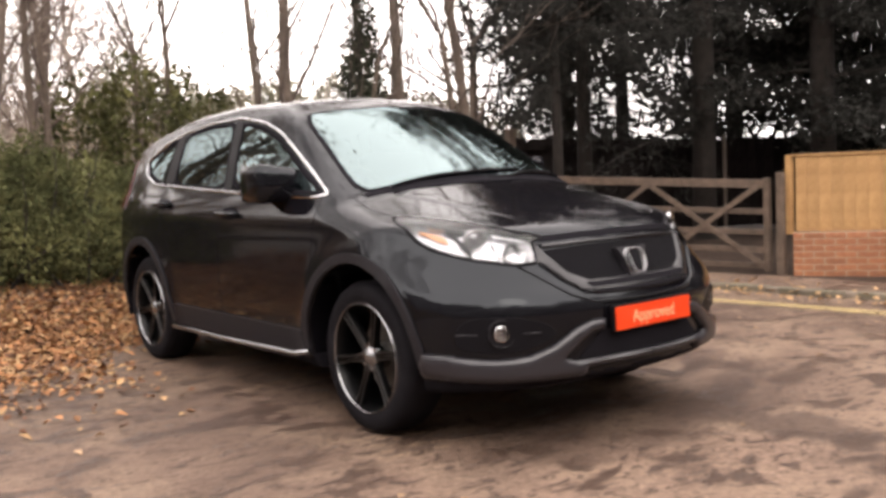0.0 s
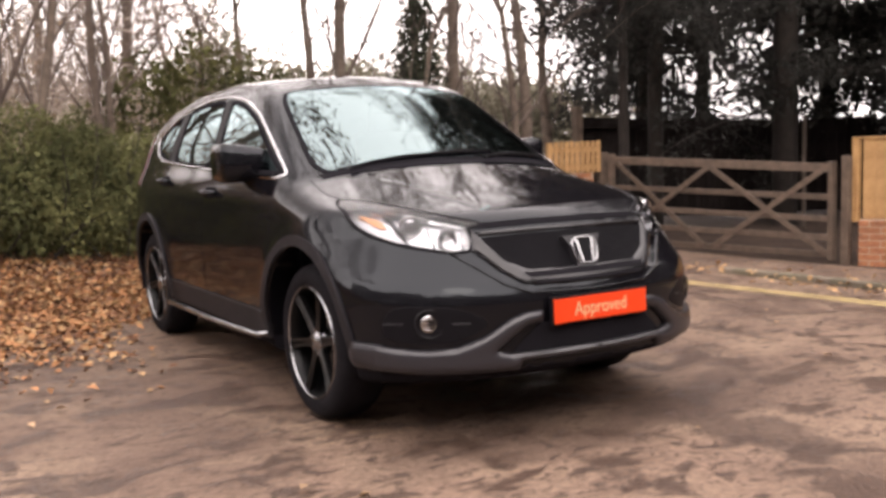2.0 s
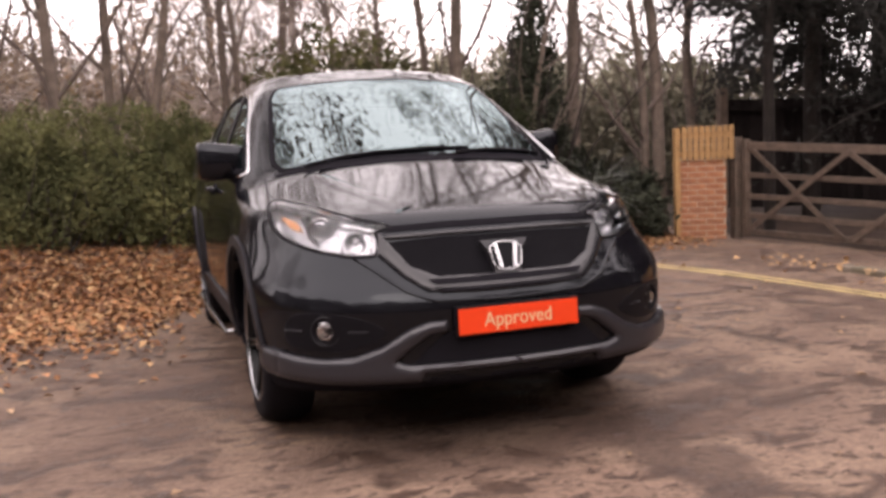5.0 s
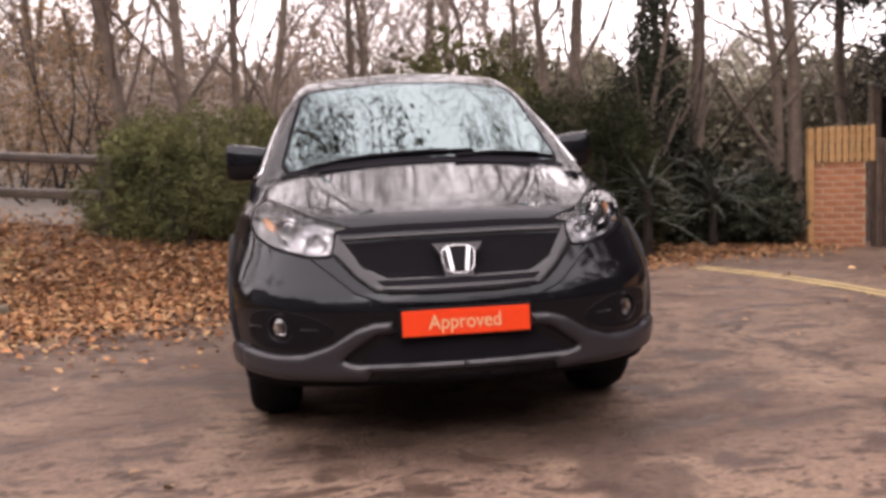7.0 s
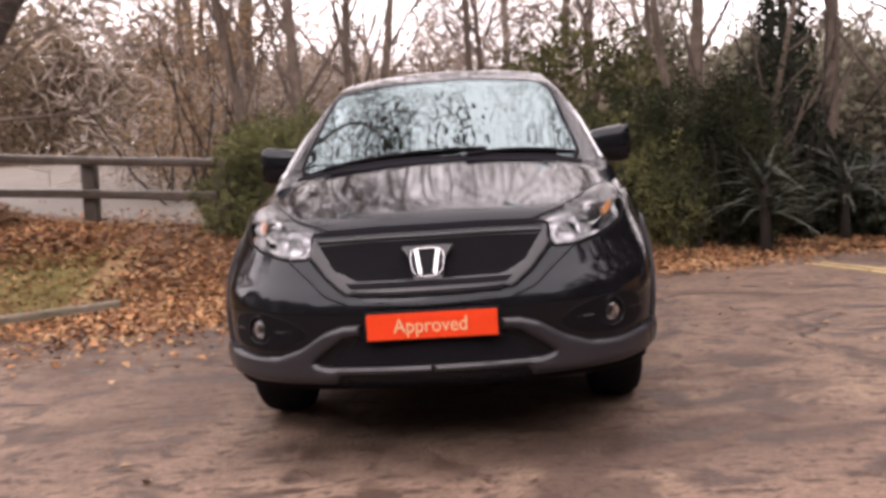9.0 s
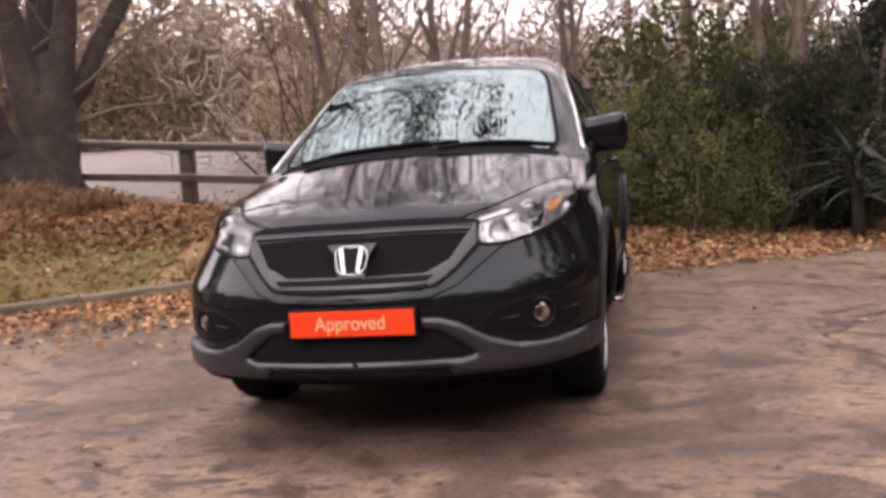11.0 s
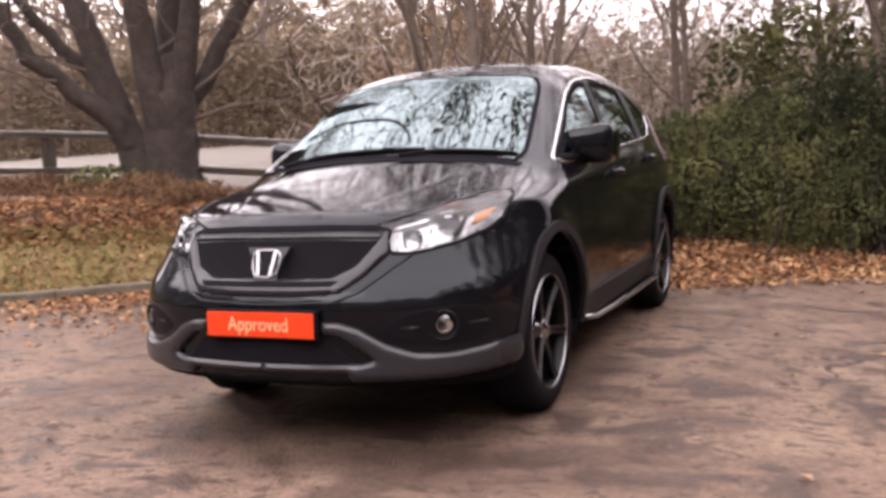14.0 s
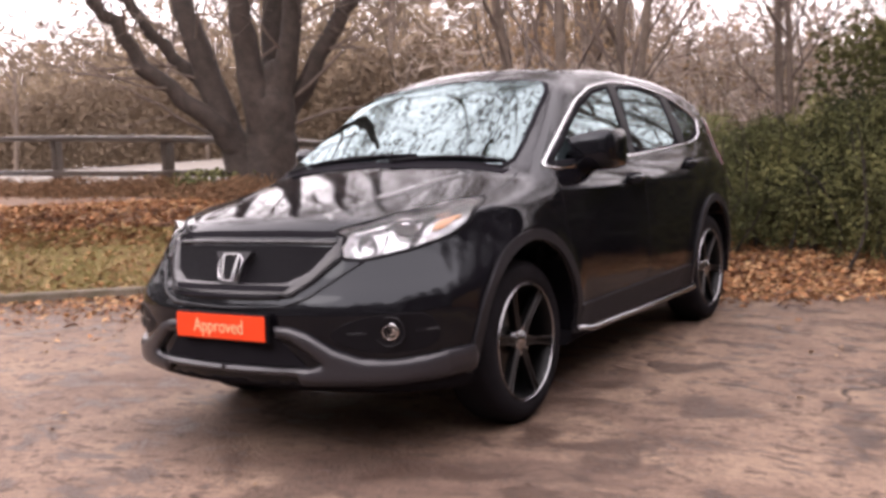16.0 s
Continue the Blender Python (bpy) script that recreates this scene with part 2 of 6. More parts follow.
def patch(name, poly, axis, lift, mat, parent, label="", depth=0.0, step=0.04, smooth=True, bulge=0.0):
    """A panel of that outline, laid on the body, with a rim of that depth."""
    bm = bmesh.new()
    bm.faces.new([bm.verts.new((p[0], p[1], 0)) for p in poly])
    for k in (0, 1):
        c = [p[k] for p in poly]
        for s in np.arange(min(c) + step, max(c), step):
            no = (1, 0, 0) if k == 0 else (0, 1, 0)
            bmesh.ops.bisect_plane(bm, geom=bm.verts[:] + bm.edges[:] + bm.faces[:], plane_co=(s, s, 0), plane_no=no)
    co = np.array([v.co[:] for v in bm.verts])
    p = on_car(co[:, 0], co[:, 1], axis, lift)
    nrm = car_normal(on_car(co[:, 0], co[:, 1], axis))
    if bulge:
        away = np.full(len(co), 1.0)
        for (x0, y0), (x1, y1) in zip(poly, poly[1:] + poly[:1]):
            d = np.array([x1 - x0, y1 - y0])
            u = np.clip(((co[:, 0] - x0) * d[0] + (co[:, 1] - y0) * d[1]) / max(d @ d, 1e-9), 0, 1)
            away = np.minimum(away, np.hypot(co[:, 0] - x0 - u * d[0], co[:, 1] - y0 - u * d[1]))
        k = np.clip(away / 0.03, 0, 1)
        p = p + nrm * (bulge * np.sqrt(1 - (1 - k) ** 2))[:, None]
    edge = [e for e in bm.edges if len(e.link_faces) == 1]
    for v, q in zip(bm.verts, p):
        v.co = q
    bm.verts.index_update()
    if depth:
        made = {}
        for e in edge:
            for v in e.verts:
                if v not in made:
                    made[v] = tuple(np.array(v.co) - nrm[v.index] * depth)
        low = {v: bm.verts.new(q) for v, q in made.items()}
        for e in edge:
            u, w = e.verts
            bm.faces.new((u, w, low[w], low[u]))
    # outward faces
    bmesh.ops.recalc_face_normals(bm, faces=bm.faces)
    me = bpy.data.meshes.new(name)
    bm.normal_update()
    big = max(bm.faces, key=lambda f: f.calc_area() if len(f.verts) > 2 else 0)
    c = np.array([big.calc_center_median()[:]])
    if np.dot(car_normal(c)[0], big.normal) < 0:
        bmesh.ops.reverse_faces(bm, faces=bm.faces)
    bm.to_mesh(me)
    bm.free()
    me.polygons.foreach_set("use_smooth", [smooth] * len(me.polygons))
    if depth and smooth:
        me.set_sharp_from_angle(angle=radians(40))
    me.materials.append(mat)
    ob = new(name, me)
    ob.parent = parent
    return tagged(ob, label=label)


def bead(name, line, axis, width, height, mat, parent, label="", closed=False, step=0.03, lift=0.0):
    """A half-round strip along a line on the body."""
    pts = []
    pairs = list(zip(line, line[1:] + (line[:1] if closed else [])))
    if not closed:
        pairs = pairs[:len(line) - 1]
    for p, q in pairs:
        n = max(1, int(math.hypot(q[0] - p[0], q[1] - p[1]) / step))
        pts += [(p[0] + (q[0] - p[0]) * i / n, p[1] + (q[1] - p[1]) * i / n) for i in range(n)]
    if not closed:
        pts.append(line[-1])
    pts = np.array(pts)
    p = on_car(pts[:, 0], pts[:, 1], axis, lift)
    nrm = car_normal(on_car(pts[:, 0], pts[:, 1], axis))
    t = (np.roll(p, -1, 0) - np.roll(p, 1, 0)) if closed else np.gradient(p, axis=0)
    t /= np.linalg.norm(t, axis=1, keepdims=True)
    s = np.cross(t, nrm)
    prof = [(-0.5, -0.3), (-0.42, 0.6), (0, 1.0), (0.42, 0.6), (0.5, -0.3)]
    v, f, m = [], [], len(prof)
    for i in range(len(p)):
        v += [p[i] + s[i] * width * a + nrm[i] * height * b for a, b in prof]
    last = len(p) if closed else len(p) - 1
    for i in range(last):
        j = (i + 1) % len(p)
        f += [(i * m + k, i * m + k + 1, j * m + k + 1, j * m + k) for k in range(m - 1)]
    if not closed:
        f += [tuple(range(m)), tuple((len(p) - 1) * m + k for k in reversed(range(m)))]
    return mesh_object(name, v, f, mat, parent, label, True)


# outlines, in metres
WINDSCREEN = [(-0.69, -1.09), (-0.35, -1.20), (0.0, -1.235), (0.35, -1.20), (0.69, -1.09), (0.575, -0.40), (0.3, -0.475), (0.0, -0.50), (-0.3, -0.475), (-0.575, -0.40)]
FRONT_WIN = [(-0.95, 1.10), (0.05, 1.128), (0.20, 1.518), (-0.06, 1.478), (-0.32, 1.40), (-0.54, 1.30), (-0.73, 1.20)]
REAR_WIN = [(0.15, 1.134), (0.93, 1.166), (1.0, 1.485), (0.66, 1.525), (0.31, 1.523)]
QUARTER = [(1.09, 1.175), (1.27, 1.202), (1.47, 1.262), (1.555, 1.335), (1.47, 1.37), (1.25, 1.442), (1.12, 1.468)]
DLO = [(-1.0, 1.080), (-0.13, 1.110), (0.55, 1.144), (1.29, 1.182), (1.51, 1.25), (1.60, 1.335), (1.50, 1.385), (1.27, 1.464), (1.04, 1.507), (0.65, 1.549), (0.25, 1.547), (-0.08, 1.502), (-0.34, 1.422), (-0.56, 1.322), (-0.75, 1.222)]
HEADLAMP = [(0.398, 0.888), (0.468, 0.872), (0.462, 0.835), (0.478, 0.785), (0.57, 0.783), (0.70, 0.812), (0.775, 0.848), (0.802, 0.888), (0.807, 0.930), (0.795, 0.964), (0.760, 0.985), (0.715, 0.986), (0.62, 0.956), (0.54, 0.927), (0.464, 0.906)]
GRILLE_IN = [(-0.435, 0.832), (-0.37, 0.742), (-0.28, 0.700), (0.28, 0.700), (0.37, 0.742), (0.435, 0.832), (0.22, 0.842), (-0.22, 0.842)]
REAR_WIN_HOLES = (FRONT_WIN, REAR_WIN, QUARTER)


def body_shell():
    """The body as a mesh from the field (surface nets), left half mirrored, with the window and lamp openings cut."""
    h = 0.0145
    xs, ys, zs = np.arange(-0.01 - h, 1.0, h), np.arange(-2.36, 2.42, h), np.arange(0.18, 1.76, h)
    X, Y, Z = np.meshgrid(xs, ys, zs, indexing="ij")
    F = car_field(X, Y, Z)
    S = F < 0
    nx, ny, nz = F.shape
    cells = np.zeros((nx - 1, ny - 1, nz - 1), int)
    for i in (0, 1):
        for j in (0, 1):
            for k in (0, 1):
                cells += S[i:nx - 1 + i, j:ny - 1 + j, k:nz - 1 + k]
    live = (cells > 0) & (cells < 8)
    index = np.full(live.shape, -1)
    index[live] = np.arange(live.sum())
    I, J, K = np.nonzero(live)
    p = np.stack([xs[I] + h / 2, ys[J] + h / 2, zs[K] + h / 2], 1)
    for _ in range(6):
        e = 0.002
        g = np.stack([car_field(*(p + np.eye(3)[i] * e).T) - car_field(*(p - np.eye(3)[i] * e).T) for i in range(3)], 1) / (2 * e)
        step = g * (car_field(*p.T) / np.maximum((g ** 2).sum(1), 0.2))[:, None]
        n = np.linalg.norm(step, axis=1, keepdims=True)
        p = p - step * np.minimum(1, 0.012 / np.maximum(n, 1e-9))
    faces = []
    for ax in range(3):
        A = np.moveaxis(S, ax, 0)
        Q = np.moveaxis(index, ax, 0)
        a, b, c = np.nonzero(A[:-1] != A[1:])
        ok = (b > 0) & (c > 0) & (b < A.shape[1] - 1) & (c < A.shape[2] - 1)
        a, b, c = a[ok], b[ok], c[ok]
        q = np.stack([Q[a, b - 1, c - 1], Q[a, b, c - 1], Q[a, b, c], Q[a, b - 1, c]], 1)
        flip = A[a, b, c] if ax != 1 else ~A[a, b, c]
        q[~flip] = q[~flip][:, ::-1]
        faces.append(q)
    q = np.concatenate(faces)
    q = q[(q >= 0).all(1)]
    mid = p[q].mean(1)
    keep = mid[:, 0] > -0.005
    side = (mid[:, 0] > 0.5) & (mid[:, 2] > 1.05)
    for w in REAR_WIN_HOLES:
        keep &= ~(side & in_poly(mid[:, 1], mid[:, 2], w))
    up = (mid[:, 2] > 1.1) & (mid[:, 1] < 0)
    keep &= ~(up & in_poly(mid[:, 0], mid[:, 1], WINDSCREEN))
    keep &= ~((mid[:, 1] < -1.4) & in_poly(mid[:, 0], mid[:, 2], [(0.61 + (x - 0.61) * 1.02, 0.89 + (z - 0.89) * 1.04) for x, z in HEADLAMP]))
    q = q[keep]
    bm_me = bpy.data.meshes.new("body_shell")
    m = p * np.array([-1, 1, 1])
    allp = np.concatenate([p, m])
    allq = np.concatenate([q, q[:, ::-1] + len(p)])
    bm_me.from_pydata(allp.tolist(), [], allq.tolist())
    bm = bmesh.new()
    bm.from_mesh(bm_me)
    bmesh.ops.delete(bm, geom=[v for v in bm.verts if not v.link_faces], context='VERTS')
    seam = [v for v in bm.verts if abs(v.co.x) < 0.012]
    for v in seam:
        v.co.x = 0
    bmesh.ops.remove_doubles(bm, verts=seam, dist=0.0015)
    bmesh.ops.recalc_face_normals(bm, faces=bm.faces)
    bm.to_mesh(bm_me)
    bm.free()
    return bm_me


def panel_of(c, nrm):
    """The name of the body panel that each face belongs to, by its centre and normal."""
    x, y, z = c.T
    ax, nx, ny, nz = np.abs(x), np.abs(nrm[:, 0]), np.abs(nrm[:, 1]), nrm[:, 2]
    name = np.full(len(c), "body_shell", dtype=object)
    side = np.where(x > 0, "left", "right")
    front = np.interp(z, [0.44, 0.45, 0.80, 1.08], [-0.80, -0.86, -0.93, -0.95])
    middle = np.interp(z, [0.44, 0.80, 1.11], [0.11, 0.12, 0.10])
    rear = np.interp(z, [0.44, 0.75, 0.95, 1.15], [0.78, 0.84, 0.99, 1.02])
    sides = (ax > 0.55) & (nx > 0.4) & (z > 0.44)
    name[(z > 1.49) & (nz > 0.75)] = "roof"
    for s in ("left", "right"):
        name[sides & (side == s) & (y < front) & (y > -2.0) & (z < 1.10)] = s + " front_wing"
        name[sides & (side == s) & (y >= front) & (y < middle) & (z < 1.115)] = s + " front_door"
        name[sides & (side == s) & (y >= middle) & (y < rear) & (z < 1.15)] = s + " rear_door"
    wide = np.interp(y, [-2.02, -1.88, -1.60, -1.30, -1.10], [0.43, 0.60, 0.735, 0.765, 0.74])
    name[(y > -2.08) & (y < -1.07) & (ax < wide) & (z > 0.87) & (nz > 0.5)] = "bonnet"
    name[(y < -1.78) & (z < 0.79) & (name != "bonnet")] = "front_bumper"
    name[(y > 1.75) & (z < 0.62)] = "rear_bumper"
    name[(y > 1.6) & (z >= 0.62) & (ny > 0.6) & (ax < 0.72)] = "tailgate"
    return name


def body_panels(car):
    """Cuts the shell into its panels, which keep the smooth normals of the whole; returns the doors by side."""
    whole = body_shell()
    co = np.array([v.co[:] for v in whole.vertices])
    nrm = car_normal(co)
    polys = [tuple(f.vertices) for f in whole.polygons]
    centre = np.array([f.center[:] for f in whole.polygons])
    fn = np.array([f.normal[:] for f in whole.polygons])
    names = panel_of(centre, fn)
    under = (centre[:, 2] < 0.325) & (fn[:, 2] < 0.5)
    labels = {"bonnet": "glossy black bonnet", "roof": "glossy black roof", "front_bumper": "glossy black front bumper"}
    made = {}
    for key in sorted(set(names)):
        pick = np.nonzero(names == key)[0]
        used = sorted({v for k in pick for v in polys[k]})
        index = {v: i for i, v in enumerate(used)}
        nm = key.split()[-1]
        me = bpy.data.meshes.new(nm)
        me.from_pydata(co[used].tolist(), [], [tuple(index[v] for v in polys[k]) for k in pick])
        me.polygons.foreach_set("use_smooth", [True] * len(me.polygons))
        me.materials.append(PAINT)
        me.materials.append(SLOT)
        me.polygons.foreach_set("material_index", under[pick].astype(np.int32))
        me.normals_split_custom_set_from_vertices(nrm[used].tolist())
        ob = new(nm, me)
        ob.parent = car
        made[key] = tagged(ob, labels.get(nm, ""))
    bpy.data.meshes.remove(whole)
    return made


def lathe(bm, prof, n=48, m=Matrix.Identity(4)):
    """Turns a profile of (radius, x) round the x axis."""
    rings = []
    for r, x in prof:
        rings.append([bm.verts.new(m @ Vector((x, r * math.cos(2 * math.pi * k / n), r * math.sin(2 * math.pi * k / n)))) for k in range(n)])
    for a, b in zip(rings, rings[1:]):
        for k in range(n):
            bm.faces.new((a[k], a[(k + 1) % n], b[(k + 1) % n], b[k]))
    return bm


def road_wheel(name, side, y):
    """A wheel whose outer face looks along side * x; hub at the axle."""
    hub = new(name)
    s = side
    tyre = lathe(bmesh.new(), [(0.246, s * -0.10), (0.30, s * -0.112), (0.335, s * -0.098), (0.350, s * -0.07), (0.352, 0.0), (0.350, s * 0.07), (0.335, s * 0.098), (0.318, s * 0.110), (0.285, s * 0.115), (0.262, s * 0.110), (0.248, s * 0.102)])
    part("tyre", tyre, RUBBER, hub, smooth=True)
    part("rim_barrel", lathe(bmesh.new(), [(0.250, s * 0.104), (0.238, s * 0.085), (0.234, s * 0.05), (0.23, s * -0.09), (0.25, s * -0.10)]), BLACK_RIM, hub, smooth=True)
    part("rim_lip", lathe(bmesh.new(), [(0.2540, s * 0.100), (0.2535, s * 0.1125), (0.2505, s * 0.1130), (0.2495, s * 0.104)]), LIP, hub, "polished silver rim edge", smooth=True)
    part("brake_disc", lathe(bmesh.new(), [(0.06, s * 0.0), (0.155, s * 0.0), (0.155, s * -0.02), (0.06, s * -0.02)]), DISC, hub)
    for k in range(6):
        a = 2 * math.pi * k / 6 + 0.35
        rot = Matrix.Rotation(a, 4, 'X')
        bm = bmesh.new()
        # a tapered spoke, dished towards the hub, with a slot between its two ribs
        for off in (-1, 1):
            v = []
            for r, x, w, c in ((0.045, 0.078, 0.014, 0.010), (0.12, 0.082, 0.008, 0.009), (0.20, 0.092, 0.0065, 0.010), (0.246, 0.099, 0.0065, 0.014)):
                v.append([bm.verts.new(rot @ Vector((s * (x + dx), off * c + dy * w, r))) for dx, dy in ((0, -1), (0.004, -0.7), (0.004, 0.7), (0, 1), (-0.03, 1), (-0.03, -1))])
            for p, q in zip(v, v[1:]):
                for i in range(6):
                    bm.faces.new((p[i], p[(i + 1) % 6], q[(i + 1) % 6], q[i]))
            bm.faces.new(v[-1])
        spoke = part("spoke", bm, BLACK_RIM, hub)
        bm = bmesh.new()
        for off in (-1, 1):
            v = []
            for r, x, w, c in ((0.05, 0.0835, 0.0028, 0.010), (0.12, 0.0875, 0.0020, 0.009), (0.20, 0.0975, 0.0017, 0.010), (0.242, 0.1045, 0.0018, 0.014)):
                v.append([bm.verts.new(rot @ Vector((s * (x + dx), off * (c + 0.004) + dy * w, r))) for dx, dy in ((-0.004, -1), (0, -0.6), (0, 0.6), (-0.004, 1))])
            for p, q in zip(v, v[1:]):
                for i in range(3):
                    bm.faces.new((p[i], p[i + 1], q[i + 1], q[i]))
        part("spoke_edge", bm, POLISHED, spoke, "polished silver spoke edge")
        nut = boxed((0.012, 0.016, 0.016), rot @ Matrix.Translation((s * 0.078, 0.03, 0.045)), 0.003)
        part("wheel_nut", nut, CHROME, hub)
    part("hub_cap", lathe(bmesh.new(), [(0.0, s * 0.098), (0.022, s * 0.096), (0.030, s * 0.09), (0.050, s * 0.082), (0.062, s * 0.05), (0.06, 0.0)], 24), LIP, hub, "silver centre cap", smooth=True)
    hub.location = (s * 0.757, y, WHEEL_Z)
    return hub


def seat(x, y):
    """A front seat with headrest."""
    s = new("seat")
    part("cushion", boxed((0.50, 0.50, 0.16), Matrix.Translation((x, y, 0.72)), 0.05), CABIN, s, smooth=True)
    part("backrest", boxed((0.48, 0.14, 0.62), Matrix.Translation((x, y + 0.30, 1.02)) @ Matrix.Rotation(radians(-15), 4, 'X'), 0.05), CABIN, s, smooth=True)
    part("headrest", boxed((0.26, 0.10, 0.18), Matrix.Translation((x, y + 0.42, 1.40)), 0.04), CABIN, s, smooth=True)
    return s


def mirrored(poly):
    return [(-p[0], p[1]) for p in reversed(poly)]


def build_car():
    car = tagged(new("car"), "black family SUV with orange dealer plate parked on the damp drive", "car")
    panels = body_panels(car)
    ws = patch("windscreen", rounded(WINDSCREEN, 2, 0.12), "T", 0.004, GLASS, car, "sloping windscreen reflecting branches and sky", step=0.06)
    bead("windscreen_seal", rounded([(p[0] * 1.008, p[1]) for p in WINDSCREEN], 2, 0.12), "T", 0.035, 0.005, SLOT, ws, closed=True)
    for ax, s in (("R", -1), ("L", 1)):
        for nm, w, mt in (("front_side_window", FRONT_WIN, GLASS), ("rear_side_window", REAR_WIN, TINTED), ("quarter_window", QUARTER, TINTED)):
            g = patch(nm, rounded(w, 2, 0.12), ax, -0.002, mt, car, "dark tinted side glass" if mt is TINTED else "clear side glass", step=0.06)
            bead("window_seal", rounded(w, 2, 0.12), ax, 0.032, 0.004, SLOT, g, closed=True)
        bead("window_chrome_strip", rounded(DLO, 2, 0.12), ax, 0.017, 0.007, CHROME, car, "bright chrome strip round the side windows", closed=True)
        # pillars between the windows
        patch("door_pillar", [(0.055, 1.122), (0.145, 1.126), (0.305, 1.534), (0.205, 1.530)], ax, 0.004, GRILLE, car)
        patch("door_pillar", [(0.935, 1.158), (1.085, 1.166), (1.118, 1.478), (1.005, 1.495)], ax, 0.004, GRILLE, car)
        # arches, sill and side strip
        for ya, nm in ((AXLES[0], "front_arch_trim"), (AXLES[1], "rear_arch_trim")):
            a0, a1 = (-0.10, math.pi - 0.06) if ya < 0 else (-0.10, math.pi + 0.10)
            outer = [(ya + 0.484 * math.cos(t), WHEEL_Z + 0.484 * math.sin(t)) for t in np.linspace(a0, a1, 40)]
            inner = [(ya + (ARCH + 0.006) * math.cos(t), WHEEL_Z + (ARCH + 0.006) * math.sin(t)) for t in np.linspace(a1, a0, 40)]
            patch(nm, outer + inner, ax, 0.014, PLASTIC, car, "dark grey plastic wheel arch trim", depth=0.03, step=0.08)
            liner = lathe(bmesh.new(), [(0.44, s * 0.52), (0.44, s * 0.86)], 32)
            for v in list(liner.verts):
                v.co += Vector((0, ya, WHEEL_Z))
            bmesh.ops.delete(liner, geom=[v for v in liner.verts if v.co.z < 0.2], context='VERTS')
            part("arch_liner", liner, SLOT, car, smooth=True)
        patch("sill_trim", [(-0.82, 0.30), (0.82, 0.30), (0.80, 0.43), (-0.80, 0.43)], ax, 0.012, PLASTIC, car, "dark grey plastic sill", depth=0.03, step=0.08)
        step_bar = Tubes()
        xs = 0.905
        step_bar.tube([(s * (xs + 0.0), -0.88, 0.335), (s * (xs + 0.03), -0.80, 0.320), (s * (xs + 0.035), 0.0, 0.305), (s * (xs + 0.03), 0.74, 0.30), (s * xs, 0.80, 0.31)], [0.012, 0.014, 0.014, 0.014, 0.012], 10)
        step_bar.make("side_strip", LIP, car, "satin silver strip along the sill")
        # doors: gaps, handles
        for line in ([(-0.95, 1.08), (-0.93, 0.80), (-0.86, 0.45), (-0.80, 0.44)], [(0.10, 1.11), (0.12, 0.8), (0.11, 0.44)], [(1.02, 1.15), (0.99, 0.95), (0.84, 0.75), (0.78, 0.44)]):
            bead("door_gap", line, ax, 0.007, 0.0012, SLOT, car)
        for hy, hz in ((-0.01, 1.0), (0.99, 1.055)):
            x = float(on_car([hy], [hz], ax)[0][0])
            door = panels[("right " if s < 0 else "left ") + ("front_door" if hy < 0.5 else "rear_door")]
            patch("handle_cup", rounded([(hy - 0.11, hz - 0.035), (hy + 0.11, hz - 0.03), (hy + 0.11, hz + 0.03), (hy - 0.11, hz + 0.03)], 2), ax, 0.003, SLOT, door)
            tb = Tubes()
            tb.tube([(x + s * 0.0, hy - 0.11, hz), (x + s * 0.035, hy - 0.09, hz), (x + s * 0.042, hy, hz), (x + s * 0.035, hy + 0.09, hz), (x, hy + 0.11, hz)], [0.010, 0.014, 0.015, 0.014, 0.010], 8)
            tb.make("door_handle", PAINT, door)
        # door mirror
        mir = new("door_mirror")
        mir.parent = car
        bm = boxed((0.25, 0.215, 0.205), Matrix.Identity(4), 0.055)
        for v in bm.verts:
            k = (v.co.x * s + 0.12) / 0.24
            v.co.z *= 0.80 + 0.22 * k
            v.co.y += 0.05 * (k - 0.3) + (0.02 if v.co.y > 0 else -0.02 * k)
            v.co.z += 0.012 * k
        bmesh.ops.transform(bm, matrix=Matrix.Translation((s * 0.878, -0.555, 1.150)), verts=bm.verts)
        part("mirror_shell", bm, PAINT, mir, smooth=True)
        bm = boxed((0.19, 0.008, 0.12), Matrix.Translation((s * 0.888, -0.447, 1.155)), 0.003)
        part("mirror_glass", bm, CHROME, mir)
        bm = boxed((0.13, 0.075, 0.05), Matrix.Translation((s * 0.80, -0.60, 1.085)) @ Matrix.Rotation(s * radians(-18), 4, 'Y'), 0.018)
        part("mirror_arm", bm, PLASTIC, mir, smooth=True)
        # head lamp
        lamp = new("headlamp")
        lamp.parent = car
        tagged(lamp, "clear headlamp with chrome reflector and amber indicator")
        hp = HEADLAMP if s > 0 else mirrored(HEADLAMP)
        patch("lamp_bucket", rounded(hp, 1, 0.15), "F", -0.040, LAMP_BASE, lamp, step=0.03)
        patch("lamp_cover", rounded([(p[0], p[1]) for p in hp], 2, 0.15), "F", 0.003, LENS, lamp, depth=0.05, step=0.035)
        bead("lamp_surround", rounded(hp, 2, 0.15), "F", 0.018, 0.004, GRILLE, lamp, closed=True)
        # brow, projector, crystal reflector and indicator inside the lamp
        brow = [(0.42, 0.892), (0.54, 0.918), (0.62, 0.948), (0.70, 0.974), (0.755, 0.974), (0.715, 0.954), (0.60, 0.915), (0.49, 0.884)]
        patch("lamp_brow", brow if s > 0 else mirrored(brow), "F", -0.022, SILVER, lamp, depth=0.02, step=0.03)
        c = Vector(on_car([s * 0.655], [0.892], "F", -0.012)[0])
        turn = Matrix.Translation(c) @ Matrix.Rotation(radians(-90) + s * radians(24), 4, 'Z')
        r = 0.045
